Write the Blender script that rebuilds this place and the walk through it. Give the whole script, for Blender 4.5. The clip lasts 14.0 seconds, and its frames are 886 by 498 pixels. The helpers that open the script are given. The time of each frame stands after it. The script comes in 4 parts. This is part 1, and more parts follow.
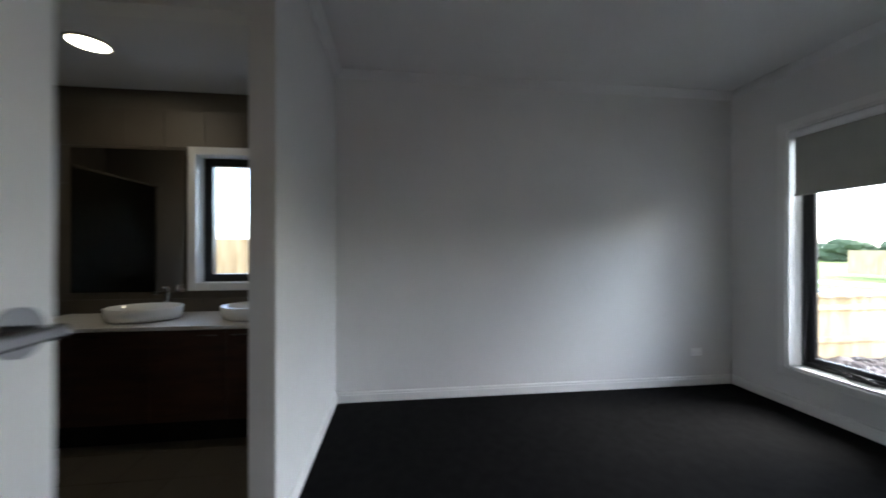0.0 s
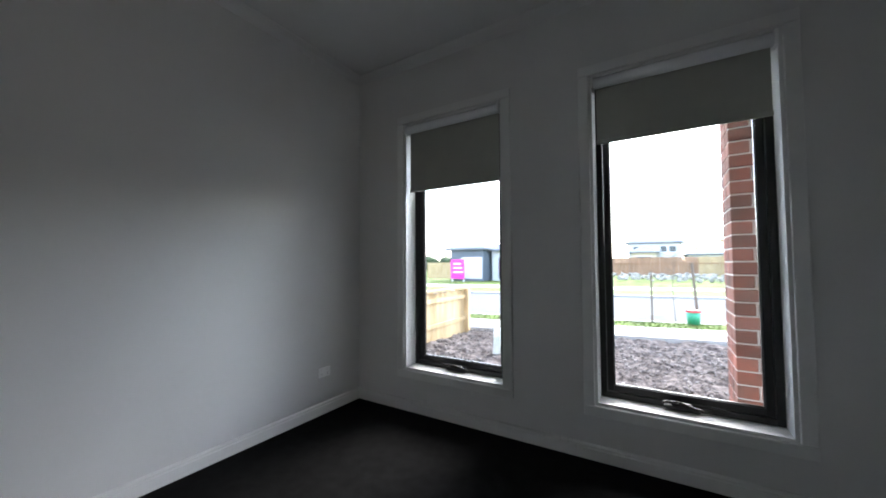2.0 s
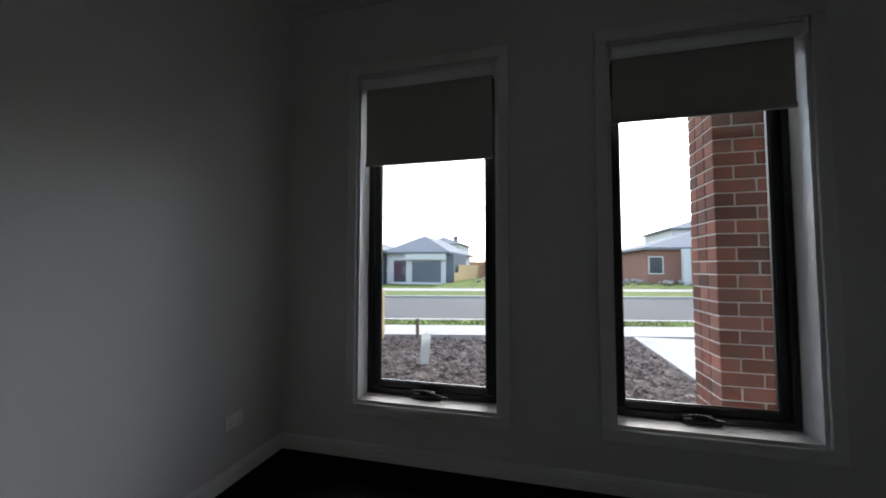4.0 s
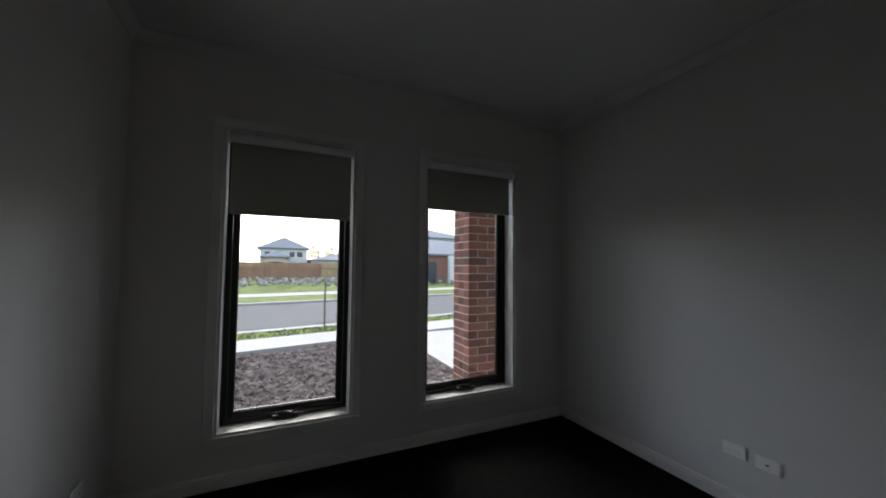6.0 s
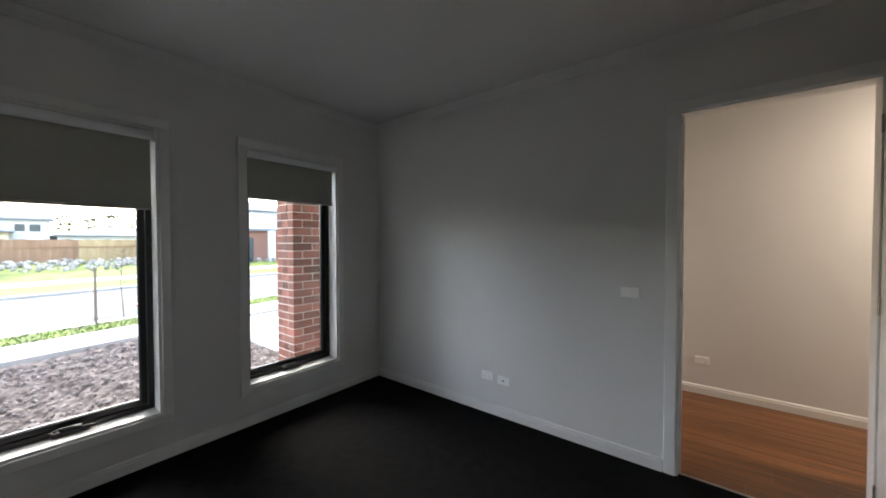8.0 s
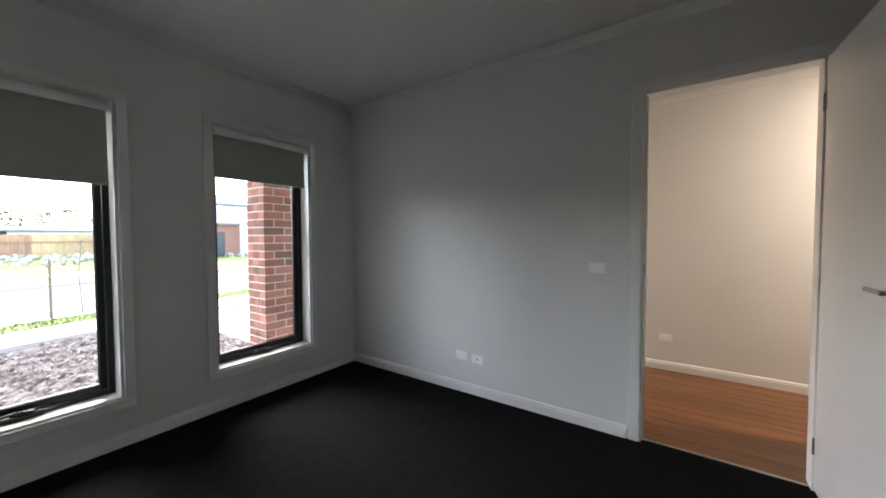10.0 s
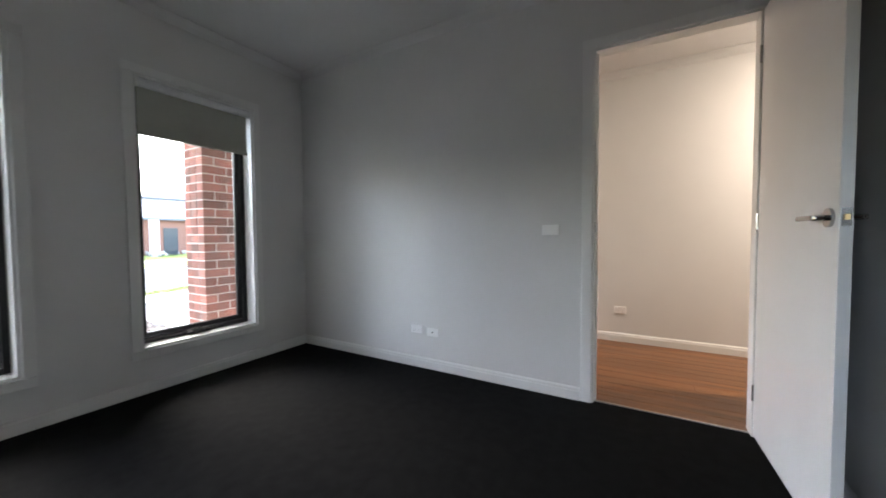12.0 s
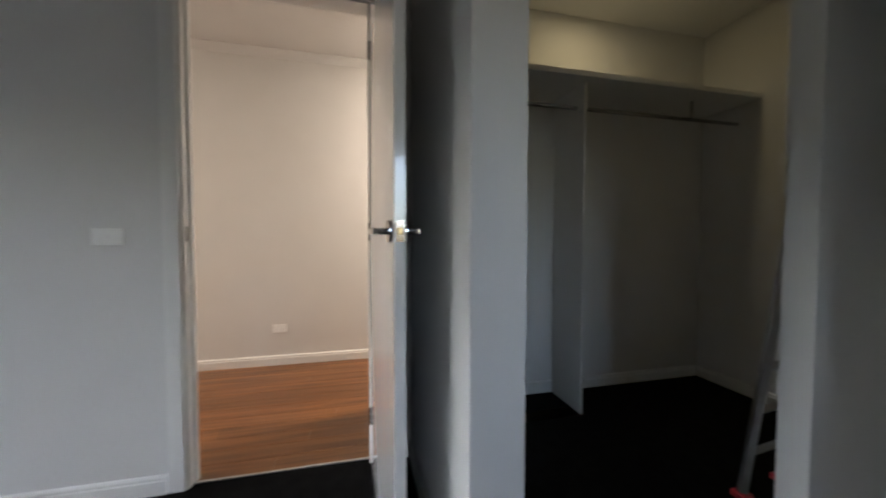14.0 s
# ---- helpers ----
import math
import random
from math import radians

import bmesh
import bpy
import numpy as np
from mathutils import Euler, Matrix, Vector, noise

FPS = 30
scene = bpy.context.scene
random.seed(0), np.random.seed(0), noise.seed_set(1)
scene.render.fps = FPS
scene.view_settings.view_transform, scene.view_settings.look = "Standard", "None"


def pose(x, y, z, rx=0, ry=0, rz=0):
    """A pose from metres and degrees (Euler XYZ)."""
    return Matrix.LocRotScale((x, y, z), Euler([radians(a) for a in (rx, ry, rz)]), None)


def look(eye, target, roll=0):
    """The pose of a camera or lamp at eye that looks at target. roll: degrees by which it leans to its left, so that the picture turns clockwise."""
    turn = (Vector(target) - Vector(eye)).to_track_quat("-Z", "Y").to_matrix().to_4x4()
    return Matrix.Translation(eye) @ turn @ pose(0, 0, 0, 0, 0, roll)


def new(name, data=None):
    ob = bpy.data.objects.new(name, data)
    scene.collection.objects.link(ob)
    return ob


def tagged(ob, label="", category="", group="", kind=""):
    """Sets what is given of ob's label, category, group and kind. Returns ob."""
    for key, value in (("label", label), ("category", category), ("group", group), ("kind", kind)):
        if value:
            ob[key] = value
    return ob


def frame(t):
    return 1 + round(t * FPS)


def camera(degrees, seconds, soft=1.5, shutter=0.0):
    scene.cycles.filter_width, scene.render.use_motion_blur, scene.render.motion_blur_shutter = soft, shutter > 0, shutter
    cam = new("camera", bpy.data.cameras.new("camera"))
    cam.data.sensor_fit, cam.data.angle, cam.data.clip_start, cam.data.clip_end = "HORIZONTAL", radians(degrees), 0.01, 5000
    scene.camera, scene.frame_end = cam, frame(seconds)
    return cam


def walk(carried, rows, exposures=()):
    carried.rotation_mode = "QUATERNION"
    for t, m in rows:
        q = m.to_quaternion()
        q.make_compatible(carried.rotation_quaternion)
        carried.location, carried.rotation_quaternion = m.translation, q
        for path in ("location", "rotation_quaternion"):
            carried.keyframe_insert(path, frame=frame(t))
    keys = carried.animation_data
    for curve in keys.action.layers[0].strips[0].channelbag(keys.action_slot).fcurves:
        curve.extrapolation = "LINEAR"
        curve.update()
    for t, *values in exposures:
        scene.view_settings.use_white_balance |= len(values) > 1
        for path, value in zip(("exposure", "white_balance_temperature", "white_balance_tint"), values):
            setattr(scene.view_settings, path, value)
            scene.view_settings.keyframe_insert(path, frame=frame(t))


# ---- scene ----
cam = camera(102.7, 14.0, 1.7, 0.5)
PATH = [
    (0, (3.1, -3.215, 1.3), (1.114, -2.975, 1.304), 0.0),
    (0.5, (2.93, -2.87, 1.25), (1.016, -2.289, 1.267), 0.2),
    (1, (2.5, -2.54, 1.13), (0.935, -1.295, 1.201), -0.3),
    (1.5, (2.435, -2.35, 1.15), (1.145, -0.825, 1.23), -0.4),
    (2, (2.27, -2.29, 1.16), (1.225, -0.586, 1.242), -0.3),
    (4.5, (1.425, -1.94, 1.12), (1.236, 0.046, 1.222), -0.2),
    (5, (1.338, -2.165, 1.2), (1.57, -0.182, 1.307), -0.4),
    (5.5, (1.085, -2.465, 1.305), (1.684, -0.562, 1.42), 0.4),
    (6, (0.845, -2.675, 1.405), (1.682, -0.86, 1.505), 0.5),
    (6.5, (0.71, -2.862, 1.438), (1.712, -1.131, 1.484), 0.4),
    (7, (0.675, -2.96, 1.488), (1.878, -1.362, 1.472), 0.0),
    (7.5, (0.617, -3.032, 1.496), (2.078, -1.666, 1.472), 0.1),
    (8, (0.628, -3.061, 1.524), (2.202, -1.828, 1.481), -0.1),
    (10.5, (0.638, -3.103, 1.316), (2.292, -1.981, 1.249), -0.2),
    (11, (0.634, -3.11, 1.23), (2.303, -2.01, 1.165), -0.2),
    (11.5, (0.65, -3.132, 1.189), (2.337, -2.06, 1.118), -0.3),
    (12, (0.802, -3.153, 1.136), (2.537, -2.162, 1.061), -0.4),
    (12.5, (1.034, -3.234, 1.136), (2.832, -2.361, 1.06), -0.6),
    (13, (1.27, -3.346, 1.183), (3.193, -2.805, 1.079), -0.7),
    (13.5, (1.42, -3.508, 1.187), (3.417, -3.541, 1.086), -0.4),
    (14, (1.505, -3.62, 1.175), (3.447, -4.093, 1.105), 0.1),
]
walk(cam, [(t, look(e, g, r)) for t, e, g, r in PATH],
     [(0, 4.35, 6000, 8), (0.5, 4.75, 6000, 8), (1.0, 4.6, 6050, 9), (1.5, 4.25, 6100, 9), (2.0, 3.85, 6150, 9), (4.5, 2.25, 6450, 10),
      (5.5, 2.2, 6500, 10), (6.5, 2.7, 6550, 10), (7.5, 3.5, 6600, 10), (8.0, 3.8, 6600, 10), (10.5, 4.25, 6550, 10),
      (12.0, 4.5, 6400, 10), (13.0, 4.6, 6350, 9), (14.0, 4.4, 6500, 10)])

# ---- world, sun and lamps ----
world = bpy.data.worlds.new("overcast_sky")
scene.world = world
world.use_nodes = True
wn, wl = world.node_tree.nodes, world.node_tree.links
sky = wn.new("ShaderNodeTexSky")
sky.sky_type = "NISHITA"
sky.sun_disc = False
sky.sun_elevation, sky.sun_rotation = radians(44), radians(6)
sky.air_density, sky.dust_density, sky.ozone_density = 1.0, 2.5, 2.5
hsv = wn.new("ShaderNodeHueSaturation")
hsv.inputs["Saturation"].default_value = 0.72
wl.new(sky.outputs[0], hsv.inputs["Color"])
wl.new(hsv.outputs[0], wn["Background"].inputs["Color"])
wn["Background"].inputs["Strength"].default_value = 0.15


def lamp(name, kind, energy, color, m, size=0.1, size_y=0.0):
    d = bpy.data.lights.new(name, kind)
    d.energy, d.color = energy, color
    if kind == "SUN":
        d.angle = radians(size)
    else:
        d.shape, d.size = ("RECTANGLE", size) if size_y else ("DISK", size)
        if size_y:
            d.size_y = size_y
    ob = new(name, d)
    ob.matrix_world = m
    return ob


lamp("sun", "SUN", 0.22, (1, 0.97, 0.93), look((1.65, 15.7, 15.2), (0, 0, 0)), 25)
WARM = (1.0, 0.79, 0.55)
lamp("hall_light", "AREA", 3.3, (1.0, 0.83, 0.67), pose(4.3, 0.2, 2.80), 0.3)
lamp("hall_light", "AREA", 3.1, (1.0, 0.83, 0.67), pose(4.35, -5.0, 2.80), 0.3)
lamp("robe_light", "AREA", 0.10, (1.0, 0.80, 0.45), pose(3.45, -5.2, 2.80), 0.14)
lamp("ensuite_light", "AREA", 0.03, WARM, pose(0.668, -5.126, 2.565), 0.12)


# ---- materials ----
def mat(name, color, rough=0.6, metal=0.0, var=0.08, scale=6.0, bump=0.0, bump_scale=60.0, color2=None, coat=0.0, island=0.0):
    m = bpy.data.materials.new(name)
    m.use_nodes = True
    nt = m.node_tree
    n, l = nt.nodes, nt.links
    b = n["Principled BSDF"]
    b.inputs["Roughness"].default_value, b.inputs["Metallic"].default_value = rough, metal
    b.inputs["Coat Weight"].default_value = coat
    if rough >= 0.8 and not metal:
        b.inputs["Specular IOR Level"].default_value = 0.06
    tc = n.new("ShaderNodeTexCoord")
    geo = n.new("ShaderNodeNewGeometry")
    nz = n.new("ShaderNodeTexNoise")
    nz.inputs["Scale"].default_value, nz.inputs["Detail"].default_value = scale, 6
    l.new(geo.outputs["Position"], nz.inputs["Vector"])
    fine = n.new("ShaderNodeTexNoise")
    fine.inputs["Scale"].default_value, fine.inputs["Detail"].default_value = bump_scale, 4
    l.new(geo.outputs["Position"], fine.inputs["Vector"])
    ramp = n.new("ShaderNodeValToRGB")
    c2 = color2 or [c * (1 - var) for c in color]
    ramp.color_ramp.elements[0].color = (*c2, 1)
    ramp.color_ramp.elements[1].color = (*color, 1)
    ramp.color_ramp.elements[0].position, ramp.color_ramp.elements[1].position = 0.3, 0.7
    mixv = n.new("ShaderNodeMath")
    mixv.operation = "MULTIPLY_ADD"
    mixv.inputs[1].default_value, mixv.inputs[2].default_value = 0.35, -0.17
    l.new(fine.outputs["Fac"], mixv.inputs[0])
    add = n.new("ShaderNodeMath")
    l.new(nz.outputs["Fac"], add.inputs[0])
    l.new(mixv.outputs[0], add.inputs[1])
    l.new(add.outputs[0], ramp.inputs["Fac"])
    out = ramp.outputs["Color"]
    if island:
        oi = n.new("ShaderNodeObjectInfo")
        rr = n.new("ShaderNodeMath")
        rr.operation = "MULTIPLY_ADD"
        rr.inputs[1].default_value, rr.inputs[2].default_value = island, 1 - island / 2
        l.new(oi.outputs["Random"], rr.inputs[0])
        hs = n.new("ShaderNodeHueSaturation")
        l.new(rr.outputs[0], hs.inputs["Value"])
        l.new(out, hs.inputs["Color"])
        out = hs.outputs["Color"]
    l.new(out, b.inputs["Base Color"])
    if bump:
        bp = n.new("ShaderNodeBump")
        bp.inputs["Strength"].default_value, bp.inputs["Distance"].default_value = bump, 0.01
        l.new(fine.outputs["Fac"], bp.inputs["Height"])
        l.new(bp.outputs["Normal"], b.inputs["Normal"])
    return m


def glass_mat(name, tint=(1, 1, 1), rough=0.0):
    m = bpy.data.materials.new(name)
    m.use_nodes = True
    n, l = m.node_tree.nodes, m.node_tree.links
    n.remove(n["Principled BSDF"])
    tr, gl, fr, mx = n.new("ShaderNodeBsdfTransparent"), n.new("ShaderNodeBsdfGlossy"), n.new("ShaderNodeFresnel"), n.new("ShaderNodeMixShader")
    tr.inputs["Color"].default_value = (*tint, 1)
    gl.inputs["Roughness"].default_value = rough
    fr.inputs["IOR"].default_value = 1.45
    l.new(fr.outputs[0], mx.inputs[0])
    l.new(tr.outputs[0], mx.inputs[1])
    l.new(gl.outputs[0], mx.inputs[2])
    l.new(mx.outputs[0], n["Material Output"].inputs["Surface"])
    return m


def glow_mat(name, color, strength):
    m = bpy.data.materials.new(name)
    m.use_nodes = True
    b = m.node_tree.nodes["Principled BSDF"]
    b.inputs["Emission Color"].default_value = (*color, 1)
    b.inputs["Emission Strength"].default_value = strength
    return m


def timber_mat(name, dark, light, axis_scale, rough=0.35, island=0.3):
    m = mat(name, light, rough, var=0.2, island=island, color2=dark, scale=1.0, bump=0.05, bump_scale=40)
    n, l = m.node_tree.nodes, m.node_tree.links
    mp = n.new("ShaderNodeMapping")
    mp.inputs["Scale"].default_value = axis_scale
    geo = n.new("ShaderNodeNewGeometry")
    l.new(geo.outputs["Position"], mp.inputs["Vector"])
    for node in n:
        if node.type == "TEX_NOISE":
            l.new(mp.outputs[0], node.inputs["Vector"])
            node.inputs["Distortion"].default_value = 0.6
    return m


M_WALL = mat("wall_paint", (0.70, 0.697, 0.685), 0.65, var=0.03, scale=3, bump=0.03, bump_scale=220)
M_CEIL = mat("ceiling_paint", (0.68, 0.68, 0.675), 0.8, var=0.03, scale=3, bump=0.02, bump_scale=200)
M_TRIM = mat("trim_enamel", (0.77, 0.77, 0.755), 0.28, var=0.03, scale=5, bump=0.01, bump_scale=90)
M_DOOR = mat("door_enamel", (0.80, 0.80, 0.79), 0.12, var=0.02, scale=4, coat=0.4)
M_CARPET = mat("charcoal_carpet", (0.0095, 0.0092, 0.0092), 0.95, var=0.5, scale=14, bump=0.9, bump_scale=420)
M_BLACK = mat("black_powdercoat", (0.012, 0.012, 0.013), 0.38, var=0.2, scale=30, bump=0.02, bump_scale=400)
M_BLIND = mat("blind_fabric", (0.42, 0.42, 0.37), 0.85, var=0.06, scale=8, bump=0.12, bump_scale=700)
M_TUBE = mat("blind_tube", (0.88, 0.89, 0.9), 0.35, var=0.05, scale=20)
M_PLASTIC = mat("white_plastic", (0.90, 0.90, 0.89), 0.3, var=0.02, scale=20)
M_CHROME = mat("chrome", (0.42, 0.42, 0.43), 0.12, 1.0, var=0.08, scale=30)
M_DARKMETAL = mat("dark_metal", (0.06, 0.055, 0.05), 0.35, 0.8, var=0.2, scale=30)
M_BRASS = mat("brass", (0.7, 0.5, 0.25), 0.3, 1.0, var=0.1, scale=30)
M_ALU = mat("aluminium", (0.55, 0.55, 0.56), 0.35, 0.9, var=0.12, scale=20)
M_GLASS = glass_mat("clear_glass", (0.97, 0.98, 0.98))
M_BRICK = mat("red_brick", (0.215, 0.083, 0.06), 0.85, var=0.4, scale=7, bump=0.35, bump_scale=140, color2=(0.13, 0.082, 0.066), island=0.75)
M_MORTAR = mat("mortar", (0.45, 0.42, 0.385), 0.9, var=0.2, scale=20, bump=0.3, bump_scale=200)
M_SOIL = mat("garden_soil", (0.17, 0.14, 0.122), 0.95, var=0.5, scale=6, bump=1.0, bump_scale=22, color2=(0.034, 0.027, 0.024))
M_CLOD = mat("dry_clods", (0.27, 0.235, 0.21), 0.95, var=0.5, scale=9, bump=0.6, bump_scale=60, color2=(0.06, 0.05, 0.044))
M_GRASS = mat("lawn", (0.15, 0.19, 0.05), 0.9, var=0.4, scale=2.5, bump=0.6, bump_scale=60, color2=(0.06, 0.075, 0.026))
M_CONC = mat("concrete_path", (0.34, 0.325, 0.30), 0.85, var=0.12, scale=1.5, bump=0.1, bump_scale=120)
M_ROAD = mat("asphalt", (0.115, 0.112, 0.107), 0.9, var=0.15, scale=1.0, bump=0.3, bump_scale=120)
M_FENCE = timber_mat("treated_pine", (0.32, 0.22, 0.11), (0.52, 0.39, 0.22), (6, 6, 1.2), 0.8, 0.25)
M_FENCE_RED = timber_mat("stained_paling", (0.24, 0.14, 0.085), (0.40, 0.24, 0.15), (3, 3, 0.8), 0.8, 0.2)
M_OAK = timber_mat("honey_laminate", (0.095, 0.034, 0.010), (0.25, 0.102, 0.033), (24, 1.3, 10), 0.3, 0.35)
M_VANITY = timber_mat("dark_veneer", (0.028, 0.011, 0.006), (0.06, 0.024, 0.013), (3, 3, 20), 0.35, 0.1)
M_STONE = mat("pale_stone", (0.72, 0.70, 0.66), 0.2, var=0.06, scale=40)
M_CERAMIC = mat("ceramic", (0.82, 0.81, 0.79), 0.08, var=0.02, scale=5)
M_TILE = mat("taupe_tile", (0.10, 0.083, 0.064), 0.5, var=0.15, scale=3, bump=0.02, bump_scale=100, island=0.06)
M_GROUT = mat("grout", (0.14, 0.125, 0.105), 0.85, var=0.1, scale=40)
M_MIRROR = mat("mirror", (0.85, 0.86, 0.86), 0.02, 1.0, var=0.01)
M_ROOF = mat("grey_roof_tiles", (0.19, 0.2, 0.213), 0.8, var=0.2, scale=2, bump=0.3, bump_scale=12)
M_RENDER = mat("pale_render", (0.58, 0.57, 0.545), 0.85, var=0.06, scale=1)
M_DARKRENDER = mat("charcoal_render", (0.14, 0.155, 0.175), 0.8, var=0.1, scale=1)
M_CREAM = mat("cream_render", (0.55, 0.47, 0.35), 0.85, var=0.06, scale=1)
M_FARBRICK = mat("far_brick", (0.30, 0.16, 0.12), 0.9, var=0.3, scale=14)
M_GARAGE = mat("garage_door", (0.11, 0.125, 0.145), 0.5, var=0.1, scale=2)
M_PANE = mat("dark_pane", (0.05, 0.06, 0.07), 0.06, var=0.2, scale=1)
M_RUBBLE = mat("rubble", (0.27, 0.25, 0.22), 0.95, var=0.5, scale=3, bump=0.5, bump_scale=20, island=0.8)
M_STAKE = mat("weathered_stake", (0.17, 0.13, 0.10), 0.9, var=0.3, scale=20, bump=0.3, bump_scale=90)
M_GUARD = mat("tree_guard_plastic", (0.72, 0.75, 0.72), 0.4, var=0.1, scale=10)
M_GREEN = mat("green_plastic", (0.03, 0.26, 0.13), 0.4, var=0.1, scale=10)
M_RED = mat("red_plastic", (0.55, 0.04, 0.05), 0.4, var=0.1, scale=10)
M_PINK = mat("magenta_sign", (0.62, 0.02, 0.28), 0.5, var=0.05, scale=2)
M_LEAF = mat("eucalypt_leaf", (0.07, 0.09, 0.045), 0.8, var=0.4, scale=3)
M_BARK = mat("bark", (0.16, 0.13, 0.10), 0.9, var=0.4, scale=8, bump=0.4, bump_scale=30)
M_CARPAINT = mat("white_car_paint", (0.75, 0.75, 0.76), 0.15, var=0.02, coat=0.6)
M_TYRE = mat("tyre", (0.02, 0.02, 0.02), 0.8, var=0.2)
M_LAMP = glow_mat("downlight_diffuser", (1.0, 0.86, 0.62), 1.6)


# ---- mesh helpers ----
def box(bm, x0, x1, y0, y1, z0, z1, bevel=0.0):
    r = bmesh.ops.create_cube(bm, size=1, matrix=Matrix.LocRotScale(((x0 + x1) / 2, (y0 + y1) / 2, (z0 + z1) / 2), None, (abs(x1 - x0), abs(y1 - y0), abs(z1 - z0))))
    if bevel:
        es = {e for v in r["verts"] for e in v.link_edges}
        bmesh.ops.bevel(bm, geom=list(es), offset=bevel, segments=2, profile=0.5, affect="EDGES")
    return bm


def B(*a, bevel=0.0):
    return box(bmesh.new(), *a, bevel=bevel)


def tube(bm, a, b, r0, r1=None, seg=16):
    a, b = Vector(a), Vector(b)
    d = b - a
    m = Matrix.Translation((a + b) / 2) @ d.to_track_quat("Z", "Y").to_matrix().to_4x4()
    bmesh.ops.create_cone(bm, cap_ends=True, segments=seg, radius1=r0, radius2=r0 if r1 is None else r1, depth=d.length, matrix=m)
    return bm


def lathe(bm, prof, cx, cy, seg=32, sx=1.0, sy=1.0):
    rings = []
    for r, z in prof:
        rings.append([bm.verts.new((cx + sx * r * math.cos(2 * math.pi * i / seg), cy + sy * r * math.sin(2 * math.pi * i / seg), z)) for i in range(seg)])
    for p, q in zip(rings, rings[1:]):
        for i in range(seg):
            bm.faces.new((p[i], p[(i + 1) % seg], q[(i + 1) % seg], q[i]))
    bm.faces.new(rings[0][::-1])
    bm.faces.new(rings[-1])
    return bm


def extrude(bm, prof, a, b, out):
    """A profile of (proud, up) carried from a to b; out is the unit vector away from the wall."""
    a, b, out = Vector(a), Vector(b), Vector(out)
    ra = [bm.verts.new(a + out * p + Vector((0, 0, u))) for p, u in prof]
    rb = [bm.verts.new(b + out * p + Vector((0, 0, u))) for p, u in prof]
    k = len(prof)
    for i in range(k):
        bm.faces.new((ra[i], ra[(i + 1) % k], rb[(i + 1) % k], rb[i]))
    bm.faces.new(ra[::-1])
    bm.faces.new(rb)
    bmesh.ops.recalc_face_normals(bm, faces=bm.faces)
    return bm


def mesh_ob(name, bm, material, smooth=False):
    bmesh.ops.recalc_face_normals(bm, faces=bm.faces)
    me = bpy.data.meshes.new(name)
    bm.to_mesh(me)
    bm.free()
    me.materials.append(material)
    if smooth:
        for p in me.polygons:
            p.use_smooth = True
    return new(name, me)


def part(name, bm, material, parent, label="", smooth=False):
    ob = mesh_ob(name, bm, material, smooth)
    ob.parent = parent
    ob.matrix_parent_inverse = parent.matrix_world.inverted()
    return tagged(ob, label) if label else ob


def structure(name, bm, material, label, category="wall"):
    return tagged(mesh_ob(name, bm, material), label, category, kind="structure")


def thing(name, label, category, at=(0, 0, 0), group="", kind=""):
    ob = new(name)
    ob.location = at
    ob.empty_display_size = 0.1
    bpy.context.view_layer.update()
    return tagged(ob, label, category, group, kind)


# ---- plan ----
W, S, H = 3.345, -3.76, 2.82          # bedroom: east wall, south wall, ceiling
NIB = 1.46                            # end of the ensuite wall
RX0, RX1 = 2.36, 3.90                 # robe: west face of its wall, back wall
RY0, RY1 = -3.90, -6.43               # robe: north face of its wall, south wall
WIN = ((0.498, 1.352, 1.765), (1.92, 2.80, 1.905))   # reveal edges, blind bottom
WZ0, WZ1 = 0.318, 2.305
DY0, DY1, DH = -3.70, -2.84, 2.35     # bedroom doorway
HX = 4.98                             # far wall of the hall
EW = 0.02                             # inner face of the ensuite's west wall

# ---- bedroom shell ----
bm = bmesh.new()
xs = [-0.25, WIN[0][0], WIN[0][1], WIN[1][0], WIN[1][1], W + 0.1]
for i in range(5):
    if i in (1, 3):
        box(bm, xs[i], xs[i + 1], 0, 0.25, -0.3, WZ0)
        box(bm, xs[i], xs[i + 1], 0, 0.25, WZ1, 3.0)
    else:
        box(bm, xs[i], xs[i + 1], 0, 0.25, -0.3, 3.0)
structure("wall_north", bm, M_WALL, "white painted plaster wall with two tall windows")
structure("wall_west", B(-0.25, 0, S - 0.115, 0, -0.3, 3.0), M_WALL, "plain white painted plaster bedroom wall")
bm = bmesh.new()
box(bm, W, W + 0.1, DY1, 0, -0.1, 3.0)
box(bm, W, W + 0.1, DY0, DY1, DH, 3.0)
box(bm, W, W + 0.1, RY0, DY0, -0.1, 3.0)
structure("wall_east", bm, M_WALL, "white painted plaster wall with an open doorway")
structure("wall_south", B(0, NIB, S - 0.115, S, -0.1, 3.0, bevel=0.003), M_WALL, "white plaster wall end beside the ensuite opening")
for k, q in enumerate(((RX0, RX1 + 0.1, RY0 - 0.1, RY0), (RX0, RX0 + 0.1, -4.055, RY0 - 0.1), (RX0, RX0 + 0.1, RY1 - 0.1, -5.12), (RX1, RX1 + 0.1, RY1 - 0.1, RY0 - 0.1), (RX0 + 0.1, RX1, RY1 - 0.1, RY1))):
    structure("wall_robe_%d" % (k + 1), B(*q, -0.1, 3.0), M_WALL, "white plaster wall of the walk-in robe")
